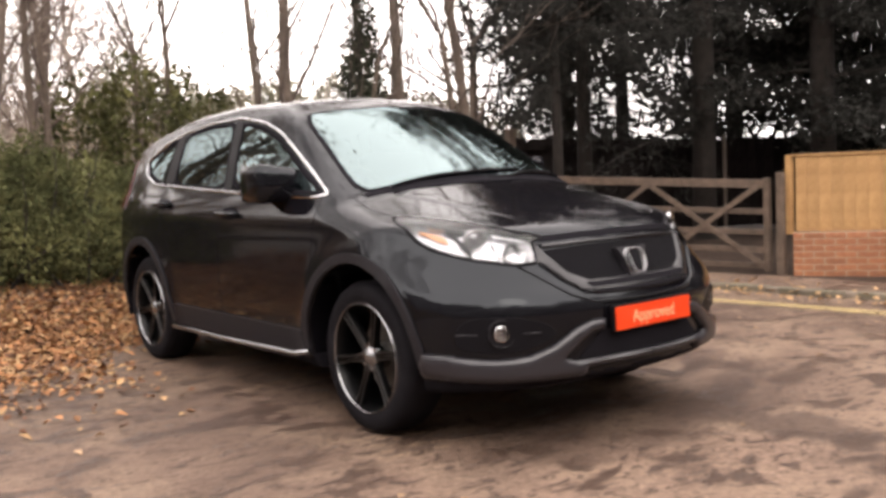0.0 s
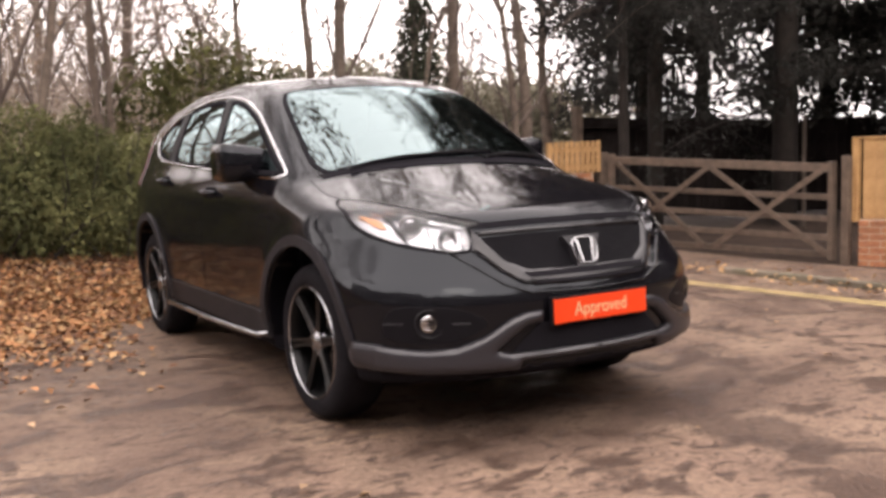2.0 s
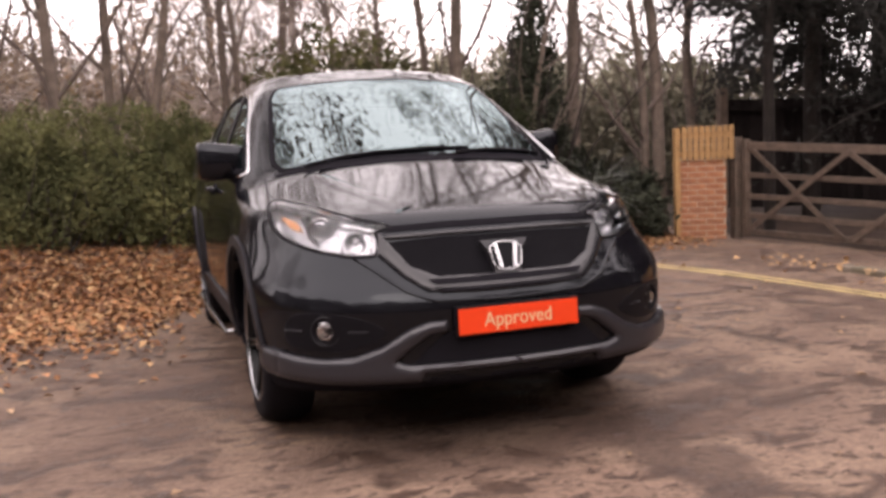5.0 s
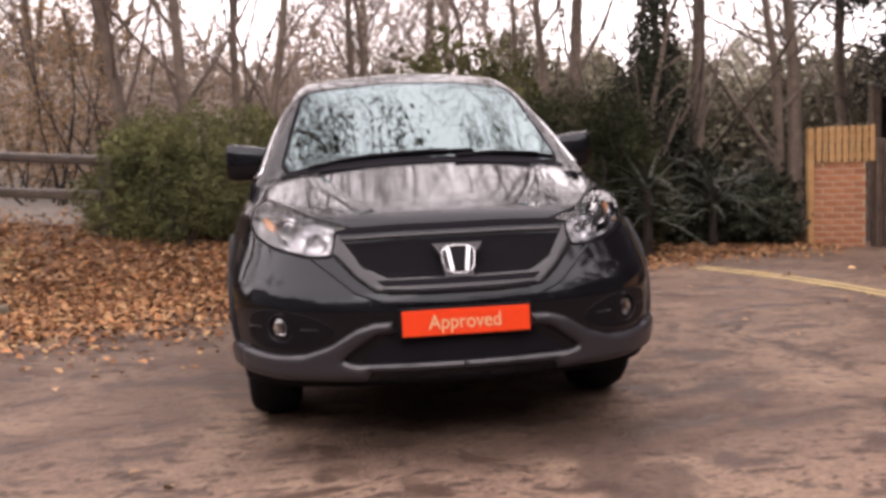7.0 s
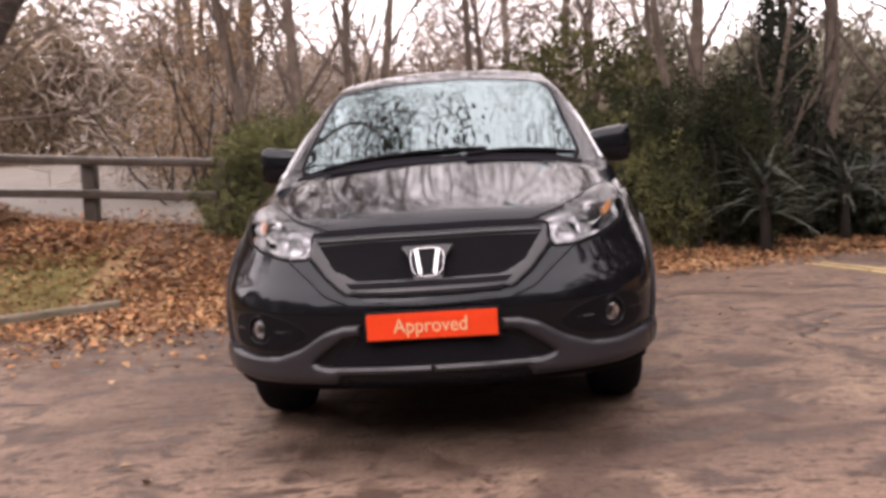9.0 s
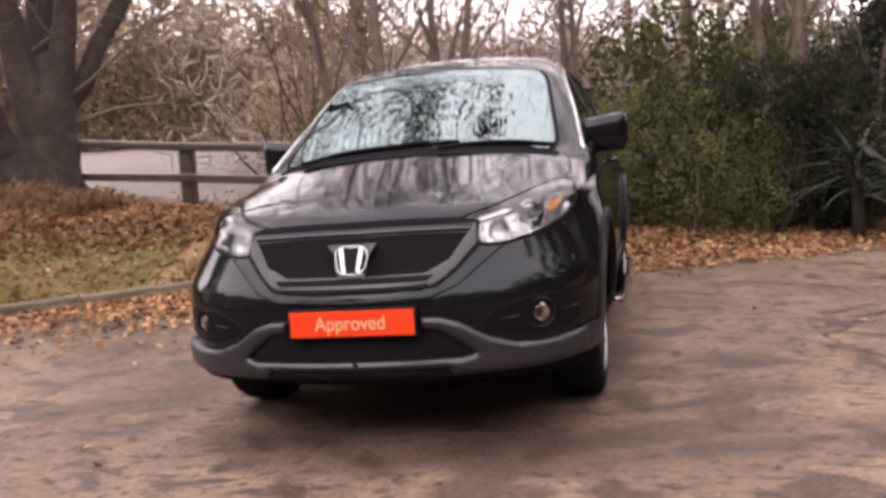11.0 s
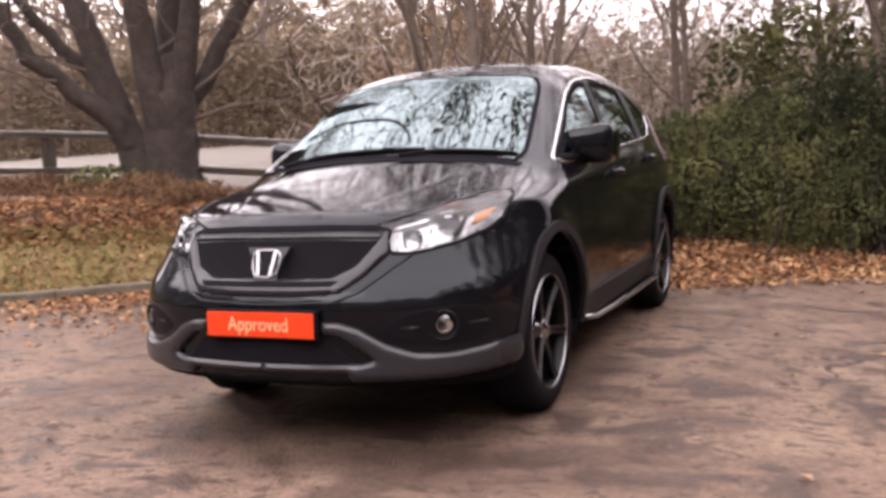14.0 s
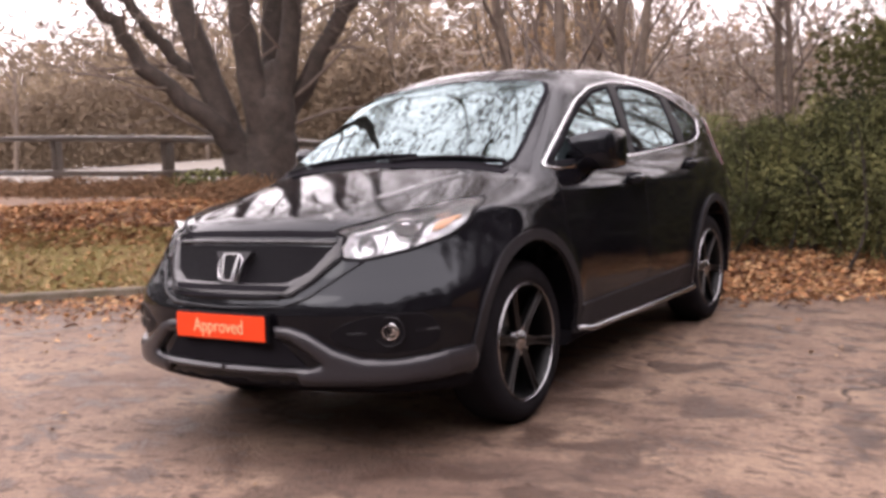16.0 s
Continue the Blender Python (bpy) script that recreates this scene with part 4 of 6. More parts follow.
def sheet_along(name, line, width, mat, label, category, lift=0.005):
    """A thin painted band on the ground along a line."""
    pts = []
    for (x0, y0), (x1, y1) in zip(line, line[1:]):
        k = max(1, int(math.hypot(x1 - x0, y1 - y0) / 0.12))
        pts += [(x0 + (x1 - x0) * i / k, y0 + (y1 - y0) * i / k) for i in range(k)]
    pts = np.array(pts)
    t = np.gradient(pts, axis=0)
    t /= np.linalg.norm(t, axis=1, keepdims=True)
    nrm = np.stack([-t[:, 1], t[:, 0]], 1)
    v, f = [], []
    for i, p in enumerate(pts):
        for s in (-0.5, 0.5):
            q = p + nrm[i] * width * s * (1 + 0.12 * math.sin(i * 1.9 + s))
            v.append((q[0], q[1], gz(q[0], q[1]) + lift))
    f = [(2 * i, 2 * i + 1, 2 * i + 3, 2 * i + 2) for i in range(len(pts) - 1)]
    return tagged(mesh_object(name, v, f, mat), label, category, kind="structure")


YELLOW = material("worn_yellow_paint", (0.52, 0.39, 0.15), rough=0.7, second=(0.32, 0.24, 0.12), scale=14, bump=0.3)
curve_line = [(4.15, -7.0), (4.12, -3.0), (4.05, -1.3), (3.95, 0.2), (3.78, 1.1), (3.55, 1.85), (3.2, 2.6), (2.75, 3.35), (2.4, 3.75)]
sheet_along("yellow_line", rounded(curve_line, 2)[:-10], 0.07, YELLOW, "worn yellow road line on the drive", "road line")
sheet_along("yellow_line", [(x + 0.14, y + 0.05) for x, y in rounded(curve_line, 2)[:-10]], 0.07, YELLOW, "worn yellow road line on the drive", "road line")

KERB_STONE = material("mossy_kerb_stone", (0.1523, 0.1197, 0.09248), rough=0.85, second=(0.07616, 0.06528, 0.03808), scale=6, bump=0.6, bump_scale=40, objvar=0.15)


def kerb(line, name_label, height=0.09):
    k = tagged(new("kerb"), name_label, "kerb", kind="structure")
    mesh = None
    for (x0, y0), (x1, y1) in zip(line, line[1:]):
        d = math.hypot(x1 - x0, y1 - y0)
        count = max(1, round(d / 0.75))
        a = math.atan2(y1 - y0, x1 - x0)
        for i in range(count):
            u = (i + 0.5) / count
            x, y = x0 + (x1 - x0) * u, y0 + (y1 - y0) * u
            if mesh is None:
                st = part("kerb_stone", boxed((0.76, 0.14, 0.26), Matrix.Identity(4), 0.02), KERB_STONE, k)
                mesh = st.data
            else:
                st = new("kerb_stone", mesh)
                st.parent = k
            st.matrix_basis = Matrix.Translation((x, y, gz(x, y) + height - 0.13)) @ Matrix.Rotation(a, 4, 'Z') @ Matrix.Diagonal((d / count / 0.77, 1, 1, 1))
    return k


kerb([(-9.0, -2.6), (-7.2, -1.1), (-5.7, 0.3), (-4.6, 1.05), (-3.9, 1.65), (-3.1, 2.25)], "low mossy stone kerb edging the leafy verge")
kerb([(5.15, -6.0), (5.05, -2.0), (4.95, 0.3), (4.85, 1.4)], "low stone kerb in front of the brick wall", 0.06)

# ---- timber ----
GATE_WOOD = material("weathered_gate_timber", (0.110, 0.076, 0.054), rough=0.7, second=(0.062, 0.042, 0.030), scale=9, bump=0.4, bump_scale=80, objvar=0.15)
PALE_WOOD = material("pale_fence_board", (0.3699, 0.2122, 0.08486), rough=0.75, second=(0.2611, 0.1414, 0.0544), scale=5, bump=0.3, bump_scale=70, objvar=0.14)
RAIL_WOOD = material("grey_rail_timber", (0.062, 0.047, 0.037), rough=0.30, spec=0.5, second=(0.036, 0.028, 0.022), scale=8, bump=0.4, bump_scale=60, objvar=0.12)
DARK_WOOD = material("dark_fence_board", (0.0190, 0.0155, 0.0148), rough=0.95, spec=0.03, vary=0.4, scale=5, bump=0.3, objvar=0.25)
BRICK = material("orange_red_brick", (0.345, 0.145, 0.066), rough=0.85, second=(0.235, 0.088, 0.042), scale=16, bump=0.5, bump_scale=150, objvar=0.18)
MORTAR = material("pale_mortar", (0.4134, 0.2938, 0.2067), rough=0.9, vary=0.25, scale=20, bump=0.4)


def beam(name, p, q, w, h, mat, parent, label="", bevel=0.006):
    """A squared timber from p to q; h is its upright size."""
    p, q = Vector(p), Vector(q)
    d = q - p
    x = d.normalized()
    y = Vector((0, 0, 1)).cross(x)
    y = y.normalized() if y.length > 0.05 else Vector((0, 1, 0))
    z = x.cross(y)
    m = Matrix((( x.x, y.x, z.x), (x.y, y.y, z.y), (x.z, y.z, z.z))).to_4x4()
    ob = part(name, boxed((d.length, w, h), Matrix.Identity(4), bevel), mat, parent, label)
    ob.matrix_basis = Matrix.Translation((p + q) / 2) @ m
    return ob


def post(name, x, y, z0, z1, w, mat, parent=None, lean=(0, 0), label=""):
    return beam(name, (x, y, z0), (x + lean[0], y + lean[1], z1), w, w, mat, parent, label, 0.012)


def field_gate():
    g = tagged(new("field_gate"), "weathered five-bar timber gate, closed, with crossed braces", "gate")
    a, b = Vector((6.52, 1.30, 0)), Vector((6.12, 4.46, 0))
    za, zb = gz(a.x, a.y) + 0.06, gz(b.x, b.y) + 0.05
    ta, tb = 0.93, 1.07

    def at(u, v):
        p = a.lerp(b, u)
        lo, hi = za + (zb - za) * u, ta + (tb - ta) * u
        return Vector((p.x, p.y, lo + (hi - lo) * v))
    for v, h in ((0.04, 0.066), (0.22, 0.066), (0.42, 0.066), (0.65, 0.066), (0.96, 0.10)):
        beam("gate_rail", at(0, v), at(1, v), 0.035, h, GATE_WOOD, g)
    side = Vector((-0.03, -0.005, 0))
    for u0, v0, u1, v1 in ((0.5, 0.93, 0.02, 0.05), (0.5, 0.93, 0.98, 0.05), (0.04, 0.93, 0.48, 0.05), (0.96, 0.93, 0.52, 0.05)):
        beam("gate_brace", at(u0, v0) + side, at(u1, v1) + side, 0.022, 0.066, GATE_WOOD, g)
    for u in (0.005, 0.995):
        beam("gate_stile", at(u, -0.02), at(u, 1.03), 0.06, 0.085, GATE_WOOD, g)
    for u, x, y in ((0, 6.55, 1.16), (1, 6.09, 4.60)):
        tagged(post("gate_post", x, y, gz(x, y) - 0.1, (1.02, 1.13)[u], (0.085, 0.12)[u], GATE_WOOD), "square weathered timber gate post", "gate post", group="posts beside the gate")


field_gate()


def brick_run(parent, x0, y0, x1, y1, z0, z1, thick, split=True):
    """Courses of bricks with recessed mortar along a line; each brick is an object sharing one mesh."""
    d = math.hypot(x1 - x0, y1 - y0)
    a = math.atan2(y1 - y0, x1 - x0)
    core = part("mortar_core", boxed((d - 0.02, thick - 0.016, z1 - z0 - 0.008), Matrix.Identity(4)), MORTAR, parent)
    core.matrix_basis = Matrix.Translation(((x0 + x1) / 2, (y0 + y1) / 2, (z0 + z1) / 2)) @ Matrix.Rotation(a, 4, 'Z')
    rows = round((z1 - z0) / 0.075)
    mesh = {}
    for r in range(rows):
        z = z0 + (r + 0.5) * (z1 - z0) / rows
        u = -0.1125 if r % 2 else 0.0
        while u < d - 0.03:
            s, e = max(u, 0) + 0.0065, min(u + 0.225, d) - 0.0065
            u += 0.225
            if e - s < 0.04:
                continue
            key = round(e - s, 2)
            if key not in mesh:
                bm = boxed((e - s, thick, 0.061), Matrix.Identity(4))
                bmesh.ops.bevel(bm, geom=bm.edges[:], offset=0.004, segments=1, affect='EDGES')
                mesh[key] = part("brick", bm, BRICK, parent)
                ob = mesh[key]
            else:
                ob = new("brick", mesh[key].data)
                ob.parent = parent
            m = (s + e) / 2
            ob.matrix_basis = Matrix.Translation((x0 + (x1 - x0) * m / d, y0 + (y1 - y0) * m / d, z)) @ Matrix.Rotation(a + random.uniform(-0.006, 0.006), 4, 'Z') @ Matrix.Translation((0, random.uniform(-0.003, 0.003), 0))


def board_run(parent, x0, y0, x1, y1, z0, z1, mat, width=0.10, z0b=None, z1b=None, lap=4, spare=0.012):
    """Upright feathered boards along a line; each is an object sharing one mesh."""
    d = math.hypot(x1 - x0, y1 - y0)
    a = math.atan2(y1 - y0, x1 - x0)
    n = max(1, round(d / width))
    z0b, z1b = (z0 if z0b is None else z0b), (z1 if z1b is None else z1b)
    first = None
    for i in range(n):
        u = (i + 0.5) / n
        lo, hi = z0 + (z0b - z0) * u, z1 + (z1b - z1) * u
        if first is None:
            bm = boxed((d / n + spare, 0.018, 1.0), Matrix.Rotation(radians(lap), 4, 'Z'), 0.003)
            first = ob = part("fence_board", bm, mat, parent)
        else:
            ob = new("fence_board", first.data)
            ob.parent = parent
        ob.matrix_basis = Matrix.Translation((x0 + (x1 - x0) * u, y0 + (y1 - y0) * u, (lo + hi) / 2 + random.uniform(-0.006, 0.006))) @ Matrix.Rotation(a, 4, 'Z') @ Matrix.Diagonal((1, 1, hi - lo, 1))


# brick wall with a board panel, by the gate's hinge post
wall = tagged(new("wall_garden"), "low orange brick wall topped with a pale close-board panel", "wall", kind="structure")
WX0, WY0, WX1, WY1 = 6.62, 1.06, 8.30, -1.68
wz = -0.26
brick_run(wall, WX0, WY0, WX1, WY1, wz, 0.325, 0.22)
board_run(wall, WX0 + 0.02, WY0 - 0.04, WX1, WY1, 0.33, 1.19, PALE_WOOD, 0.125)
beam("fence_cap", (WX0, WY0, 1.205), (WX1, WY1, 1.205), 0.06, 0.03, PALE_WOOD, wall)
beam("fence_end_post", (WX0 + 0.0, WY0 + 0.03, 0.30), (WX0 + 0.0, WY0 + 0.03, 1.215), 0.07, 0.07, PALE_WOOD, wall)

# brick pillar with a short board panel, by the gate's latch post
pil = tagged(new("wall_pillar"), "orange brick pillar topped with pale vertical boards", "pillar", kind="structure")
PX0, PY0, PX1, PY1 = 5.38, 4.97, 6.00, 4.72
pz = gz(5.6, 4.9) - 0.05
brick_run(pil, PX0 + 0.05, PY0 - 0.02, PX1 - 0.02, PY1, pz, 0.86, 0.33)
board_run(pil, PX0, PY0 - 0.20, PX1, PY1 - 0.20, 0.86, 1.29, PALE_WOOD, 0.078, lap=10, spare=-0.016)
beam("backing_rail", (PX0, PY0 - 0.17, 1.18), (PX1, PY1 - 0.17, 1.18), 0.03, 0.07, PALE_WOOD, pil)
beam("backing_rail", (PX0, PY0 - 0.17, 0.94), (PX1, PY1 - 0.17, 0.94), 0.03, 0.07, PALE_WOOD, pil)
beam("fence_end_post", (PX0 - 0.05, PY0 - 0.17, pz), (PX0 - 0.05, PY0 - 0.17, 1.28), 0.07, 0.07, PALE_WOOD, pil)

# tall dark fence behind the gate
dark = tagged(new("fence_dark"), "tall dark close-board fence under the conifers", "fence", kind="structure")
board_run(dark, 7.3, 6.5, 12.0, 6.4, 0.05, 1.70, DARK_WOOD, 0.15, -0.1, 1.62)
board_run(dark, 12.0, 6.4, 22.0, 2.0, -0.1, 1.62, DARK_WOOD, 0.2, -0.2, 1.55)
post("fence_post", 7.22, 6.46, 0.0, 1.86, 0.13, GATE_WOOD, dark)
beam("fence_rail", (7.3, 6.42, 1.55), (12.0, 6.32, 1.47), 0.05, 0.08, DARK_WOOD, dark)
tagged(post("marker_pole", 10.0, 4.3, -0.2, 1.62, 0.045, RAIL_WOOD), "slim grey upright pole behind the gate", "pole")

# ---- rail fence on the bank ----
def rail_fence():
    fence = tagged(new("rail_fence"), "grey timber post-and-rail fence along the lane", "fence", kind="structure")
    xs = [-26.0, -21.0, -16.5, -12.7, -9.2, -6.3, -4.33, -2.7]
    tops = np.interp(xs, [-26.0, -14.8, -11.0, -9.2, -7.2, -5.8, -4.3, -2.8], [2.60, 2.12, 1.91, 1.80, 1.68, 1.54, 1.41, 1.29])
    lows = np.interp(xs, [-26.0, -14.8, -11.0, -8.3, -5.8, -4.4, -2.8], [1.75, 1.39, 1.24, 1.17, 1.10, 1.00, 0.88])
    line = [(x, float(fence_line(x)), float(a), float(b)) for x, a, b in zip(xs, tops, lows)]
    for i, (x, y, z, low) in enumerate(line):
        post("fence_post", x - 0.01, y + 0.03, gz(x, y) - 0.3, z - 0.01, 0.15, RAIL_WOOD, fence, lean=(0.03, 0.0))
        if i + 1 < len(line):
            x1, y1, z1, low1 = line[i + 1]
            beam("fence_rail", (x, y - 0.09, z - 0.05), (x1, y1 - 0.09, z1 - 0.05), 0.09, 0.10, RAIL_WOOD, fence, bevel=0.028)
            beam("fence_rail", (x, y - 0.09, low), (x1, y1 - 0.09, low1), 0.09, 0.10, RAIL_WOOD, fence, bevel=0.02)


rail_fence()

# ---- plants ----
BARK = material("grey_brown_bark", (0.150, 0.112, 0.086), rough=0.9, second=(0.085, 0.064, 0.050), scale=9, bump=0.8, bump_scale=35)
BIG_BARK = material("dark_oak_bark", (0.047, 0.033, 0.026), rough=0.9, second=(0.022, 0.016, 0.012), scale=8, bump=1.0, bump_scale=25)
TWIG = material("twig_brown", (0.130, 0.098, 0.080), rough=0.9, vary=0.3, scale=3)
DARK_BARK = material("conifer_bark", (0.030, 0.0225, 0.019), rough=0.95, vary=0.4, scale=7, bump=0.7, bump_scale=30)
HEDGE_GREEN = material("hedge_leaf_dark", (0.150, 0.150, 0.066), rough=0.9, spec=0.05, island=0.16, second=(0.042, 0.047, 0.022), scale=1.6)
HEDGE_OLIVE = material("hedge_leaf_olive", (0.130, 0.126, 0.052), rough=0.9, spec=0.05, island=0.18, second=(0.046, 0.050, 0.024), scale=1.8)
CONIFER = material("conifer_needles", (0.0235, 0.0228, 0.0205), rough=0.8, spec=0.15, island=0.5)
GOLD = material("clinging_gold_leaf", (0.30, 0.195, 0.105), rough=0.8, island=0.4)
FALLEN = material("fallen_oak_leaf", (0.290, 0.140, 0.064), rough=0.8, spec=0.2, island=0.45)
FALLEN_PALE = material("fallen_pale_leaf", (0.36, 0.225, 0.115), rough=0.8, spec=0.2, island=0.4)
FALLEN_DULL = material("fallen_dull_leaf", (0.25, 0.165, 0.10), rough=0.8, spec=0.2, island=0.5)
FALLEN_DARK = material("fallen_dark_leaf", (0.120, 0.058, 0.033), rough=0.8, spec=0.2, island=0.45)
GRASS = material("verge_grass", (0.190, 0.165, 0.052), rough=0.8, island=0.4)
YUCCA = material("yucca_blade", (0.036, 0.040, 0.028), rough=0.6, island=0.4)
OLD_LEAF = material("dull_old_leaf", (0.075, 0.055, 0.03), rough=0.8, island=0.5)
DARK_LEAF = material("dark_shrub_leaf", (0.029, 0.032, 0.021), rough=0.8, spec=0.1, island=0.5)
MID_LEAF = material("deep_hedge_leaf", (0.040, 0.043, 0.022), rough=0.9, spec=0.05, island=0.18, second=(0.015, 0.017, 0.010), scale=1.6)
IVY = material("ivy_leaf", (0.048, 0.072, 0.0288), rough=0.5, island=0.5)


def leaf_mesh(name, centres, sizes, mat, rng, parent=None, label="", kind="", flat=0.0, slender=0.55, fold=0.25):
    """Many small folded leaves as one mesh. flat: how far they lie level (1: flat on the ground)."""
    n = len(centres)
    u = rng.normal(size=(n, 3))
    u[:, 2] *= 1 - flat
    u /= np.linalg.norm(u, axis=1, keepdims=True)
    w = rng.normal(size=(n, 3))
    if flat:
        w = w * (1 - flat) * 0.6 + np.array([0, 0, 1.0]) * flat
    s = np.cross(u, w)
    s /= np.maximum(np.linalg.norm(s, axis=1, keepdims=True), 1e-6)
    nr = np.cross(s, u)
    sz = sizes[:, None]
    c = centres
    v = np.stack([c - u * sz * 0.5, c + s * sz * slender * 0.5 + nr * sz * fold * 0.5, c + u * sz * 0.5, c - s * sz * slender * 0.5 + nr * sz * fold * 0.5], 1).reshape(-1, 3)
    base = np.arange(n)[:, None] * 4
    f = np.concatenate([base + np.array([0, 1, 2]), base + np.array([0, 2, 3])], 1).reshape(-1, 3)
    me = bpy.data.meshes.new(name)
    me.from_pydata(v.tolist(), [], f.tolist())
    me.materials.append(mat)
    ob = new(name, me)
    if parent:
        ob.parent = parent
    return tagged(ob, label, kind=kind)


def wander(p, d, length, r0, r1, n, bend, lift, rng):
    """A branch line that wanders and rises; returns points and radii."""
    pts, rad = [Vector(p)], [r0]
    d = Vector(d).normalized()
    for i in range(n):
        d = (d + Vector(rng.normal(size=3)) * bend + Vector((0, 0, lift))).normalized()
        pts.append(pts[-1] + d * (length / n))
        rad.append(r0 + (r1 - r0) * (i + 1) / n)
    return pts, rad


def branches(tubes, pts, rad, level, count, length, rng, spread=0.9, lift=0.10, start=0.3, ends=None):
    """Side branches on a line, and theirs in turn."""
    for k in range(count):
        u = start + (1 - start) * (k + rng.random()) / count
        i = min(int(u * (len(pts) - 1)), len(pts) - 2)
        fpart = u * (len(pts) - 1) - i
        p = pts[i].lerp(pts[i + 1], fpart)
        r = (rad[i] + (rad[i + 1] - rad[i]) * fpart)
        along = (pts[i + 1] - pts[i]).normalized()
        out = Vector(rng.normal(size=3))
        out = (out - along * out.dot(along)).normalized()
        d = (along * (1 - 0.4 * spread) + out * spread).normalized()
        ln = length * (1.15 - 0.6 * u) * rng.uniform(0.7, 1.3)
        rr = max(min(r * 0.5, 0.0075 * ln + 0.003), 0.003)
        n = 5 if level > 1 else 3
        q, s = wander(p, d, ln, rr, 0.0025, n, 0.16, lift, rng)
        tubes.tube(q, s, 5 if level > 1 else 3, cap=False)
        if ends is not None and level <= 1:
            ends.append(q[-1])
        if level > 0:
            branches(tubes, q, s, level - 1, max(3, int(count * 0.55)), ln * 0.5, rng, spread, lift, 0.25, ends)


def bare_tree(seed, height, r, lean=(0, 0), first=0.28, count=9, spread=0.6, label="", name="bare_tree"):
    """A slim trunk that forks into leaders half way up, with steep side branches."""
    rng = np.random.default_rng(seed)
    tree = tagged(new(name), label or "tall bare winter tree with a slim grey-brown trunk", "tree")
    n, top = 9, height * 0.38
    pts, rad = [], []
    for i in range(n + 1):
        u = i / n
        pts.append(Vector((lean[0] * u + 0.09 * math.sin(4 * u + seed) * u, lean[1] * u + 0.09 * math.cos(5 * u + seed * 2) * u, top * u - 0.15)))
        rad.append(r * (1 - 0.40 * u + 0.30 * math.exp(-u * 12)))
    t = Tubes()
    t.tube(pts, rad, 9)
    t.make("trunk", BARK, tree)
    b = Tubes()
    branches(b, pts, rad, 2, count, height * 0.30, rng, spread, 0.09, first)
    for k in range(4):
        a = 2 * math.pi * (k + rng.random() * 0.6) / 4
        d = Vector((math.cos(a) * 0.45, math.sin(a) * 0.45, 1.0))
        q, w = wander(pts[-1] - Vector((0, 0, 0.05)), d, height * rng.uniform(0.48, 0.62), r * 0.36, 0.006, 11, 0.13, 0.03, rng)
        b.tube(q, w, 6, cap=False)
        branches(b, q, w, 2, 9, height * 0.20, rng, 0.85, 0.05, 0.15)
    b.make("crown", TWIG, tree, kind="stuff")
    return tree


def put(tree, x, y, turn=0.0, size=1.0, tilt=(0, 0)):
    tree.matrix_basis = Matrix.Translation((x, y, gz(x, y))) @ Matrix.Rotation(tilt[0], 4, 'X') @ Matrix.Rotation(tilt[1], 4, 'Y') @ Matrix.Rotation(turn, 4, 'Z') @ Matrix.Scale(size, 4)
    return tree


def again(tree, x, y, turn, size=1.0, tilt=(0, 0)):
    m = Matrix.Translation((x, y, gz(x, y))) @ Matrix.Rotation(tilt[0], 4, 'X') @ Matrix.Rotation(tilt[1], 4, 'Y') @ Matrix.Rotation(turn, 4, 'Z')
    c = copy_thing(tree, m)
    c.scale = (size, size, size)
    return c


T1 = put(bare_tree(11, 10.8, 0.10, (0.10, 0.2), 0.30, 8, 0.6), 2.69, 5.71)
T2 = put(bare_tree(12, 11.5, 0.105, (0.05, 0.2), 0.30, 8, 0.6), 4.11, 5.25)
T3 = put(bare_tree(13, 12.0, 0.10, (-0.05, 0.2), 0.36, 7, 0.5), 5.57, 5.58)
T4 = put(bare_tree(14, 10.0, 0.085, (0.02, 0.3), 0.30), -1.99, 4.97)
T5 = put(bare_tree(15, 9.4, 0.062, (0.12, 0.3), 0.25, 10, 0.7), -1.45, 5.41)
VARIANTS = (T1, T2, T3, T4, T5)
for i, x, y, turn, size, girth, tilt in (
        (3, 2.58, 5.80, 1.9, 0.90, 0.75, (0, -0.05)), (4, 3.24, 4.90, 0.5, 0.80, 0.75, (0, 0.17)), (1, 3.93, 5.45, 2.2, 0.85, 0.62, (0, -0.07)),
        (4, 5.42, 5.70, 3.1, 0.95, 1.15, (0, -0.06)), (0, 7.23, 7.06, 1.0, 0.90, 1.05, (0, 0.02)), (3, -2.55, 5.34, 2.0, 1.0, 0.95, (0, -0.03)),
        (3, -1.14, 4.95, 4.2, 0.9, 0.70, (0, 0.06)), (0, 0.04, 7.02, 0.9, 0.85, 0.65, (0, 0)), (4, 0.20, 7.16, 2.6, 0.9, 0.85, (0, 0.02)),
        (2, -4.10, 10.9, 3.3, 1.05, 1.75, (0, 0.02)), (3, -5.25, 11.4, 0.3, 1.0, 1.15, (0, -0.02)), (1, 0.75, 15.5, 1.4, 1.1, 1.1, (0, 0)),
        (4, 1.54, 8.31, 4.0, 0.8, 0.8, (0, 0.03)), (2, 1.73, 13.1, 2.9, 1.1, 1.2, (0, 0.02)), (3, 2.73, 9.8, 5.0, 0.95, 0.85, (0, -0.03)),
        (1, -6.9, 16.3, 0.3, 1.3, 1.3, (0, 0))):
    again(VARIANTS[i], x, y, turn, size, tilt).scale = (girth, girth, size)


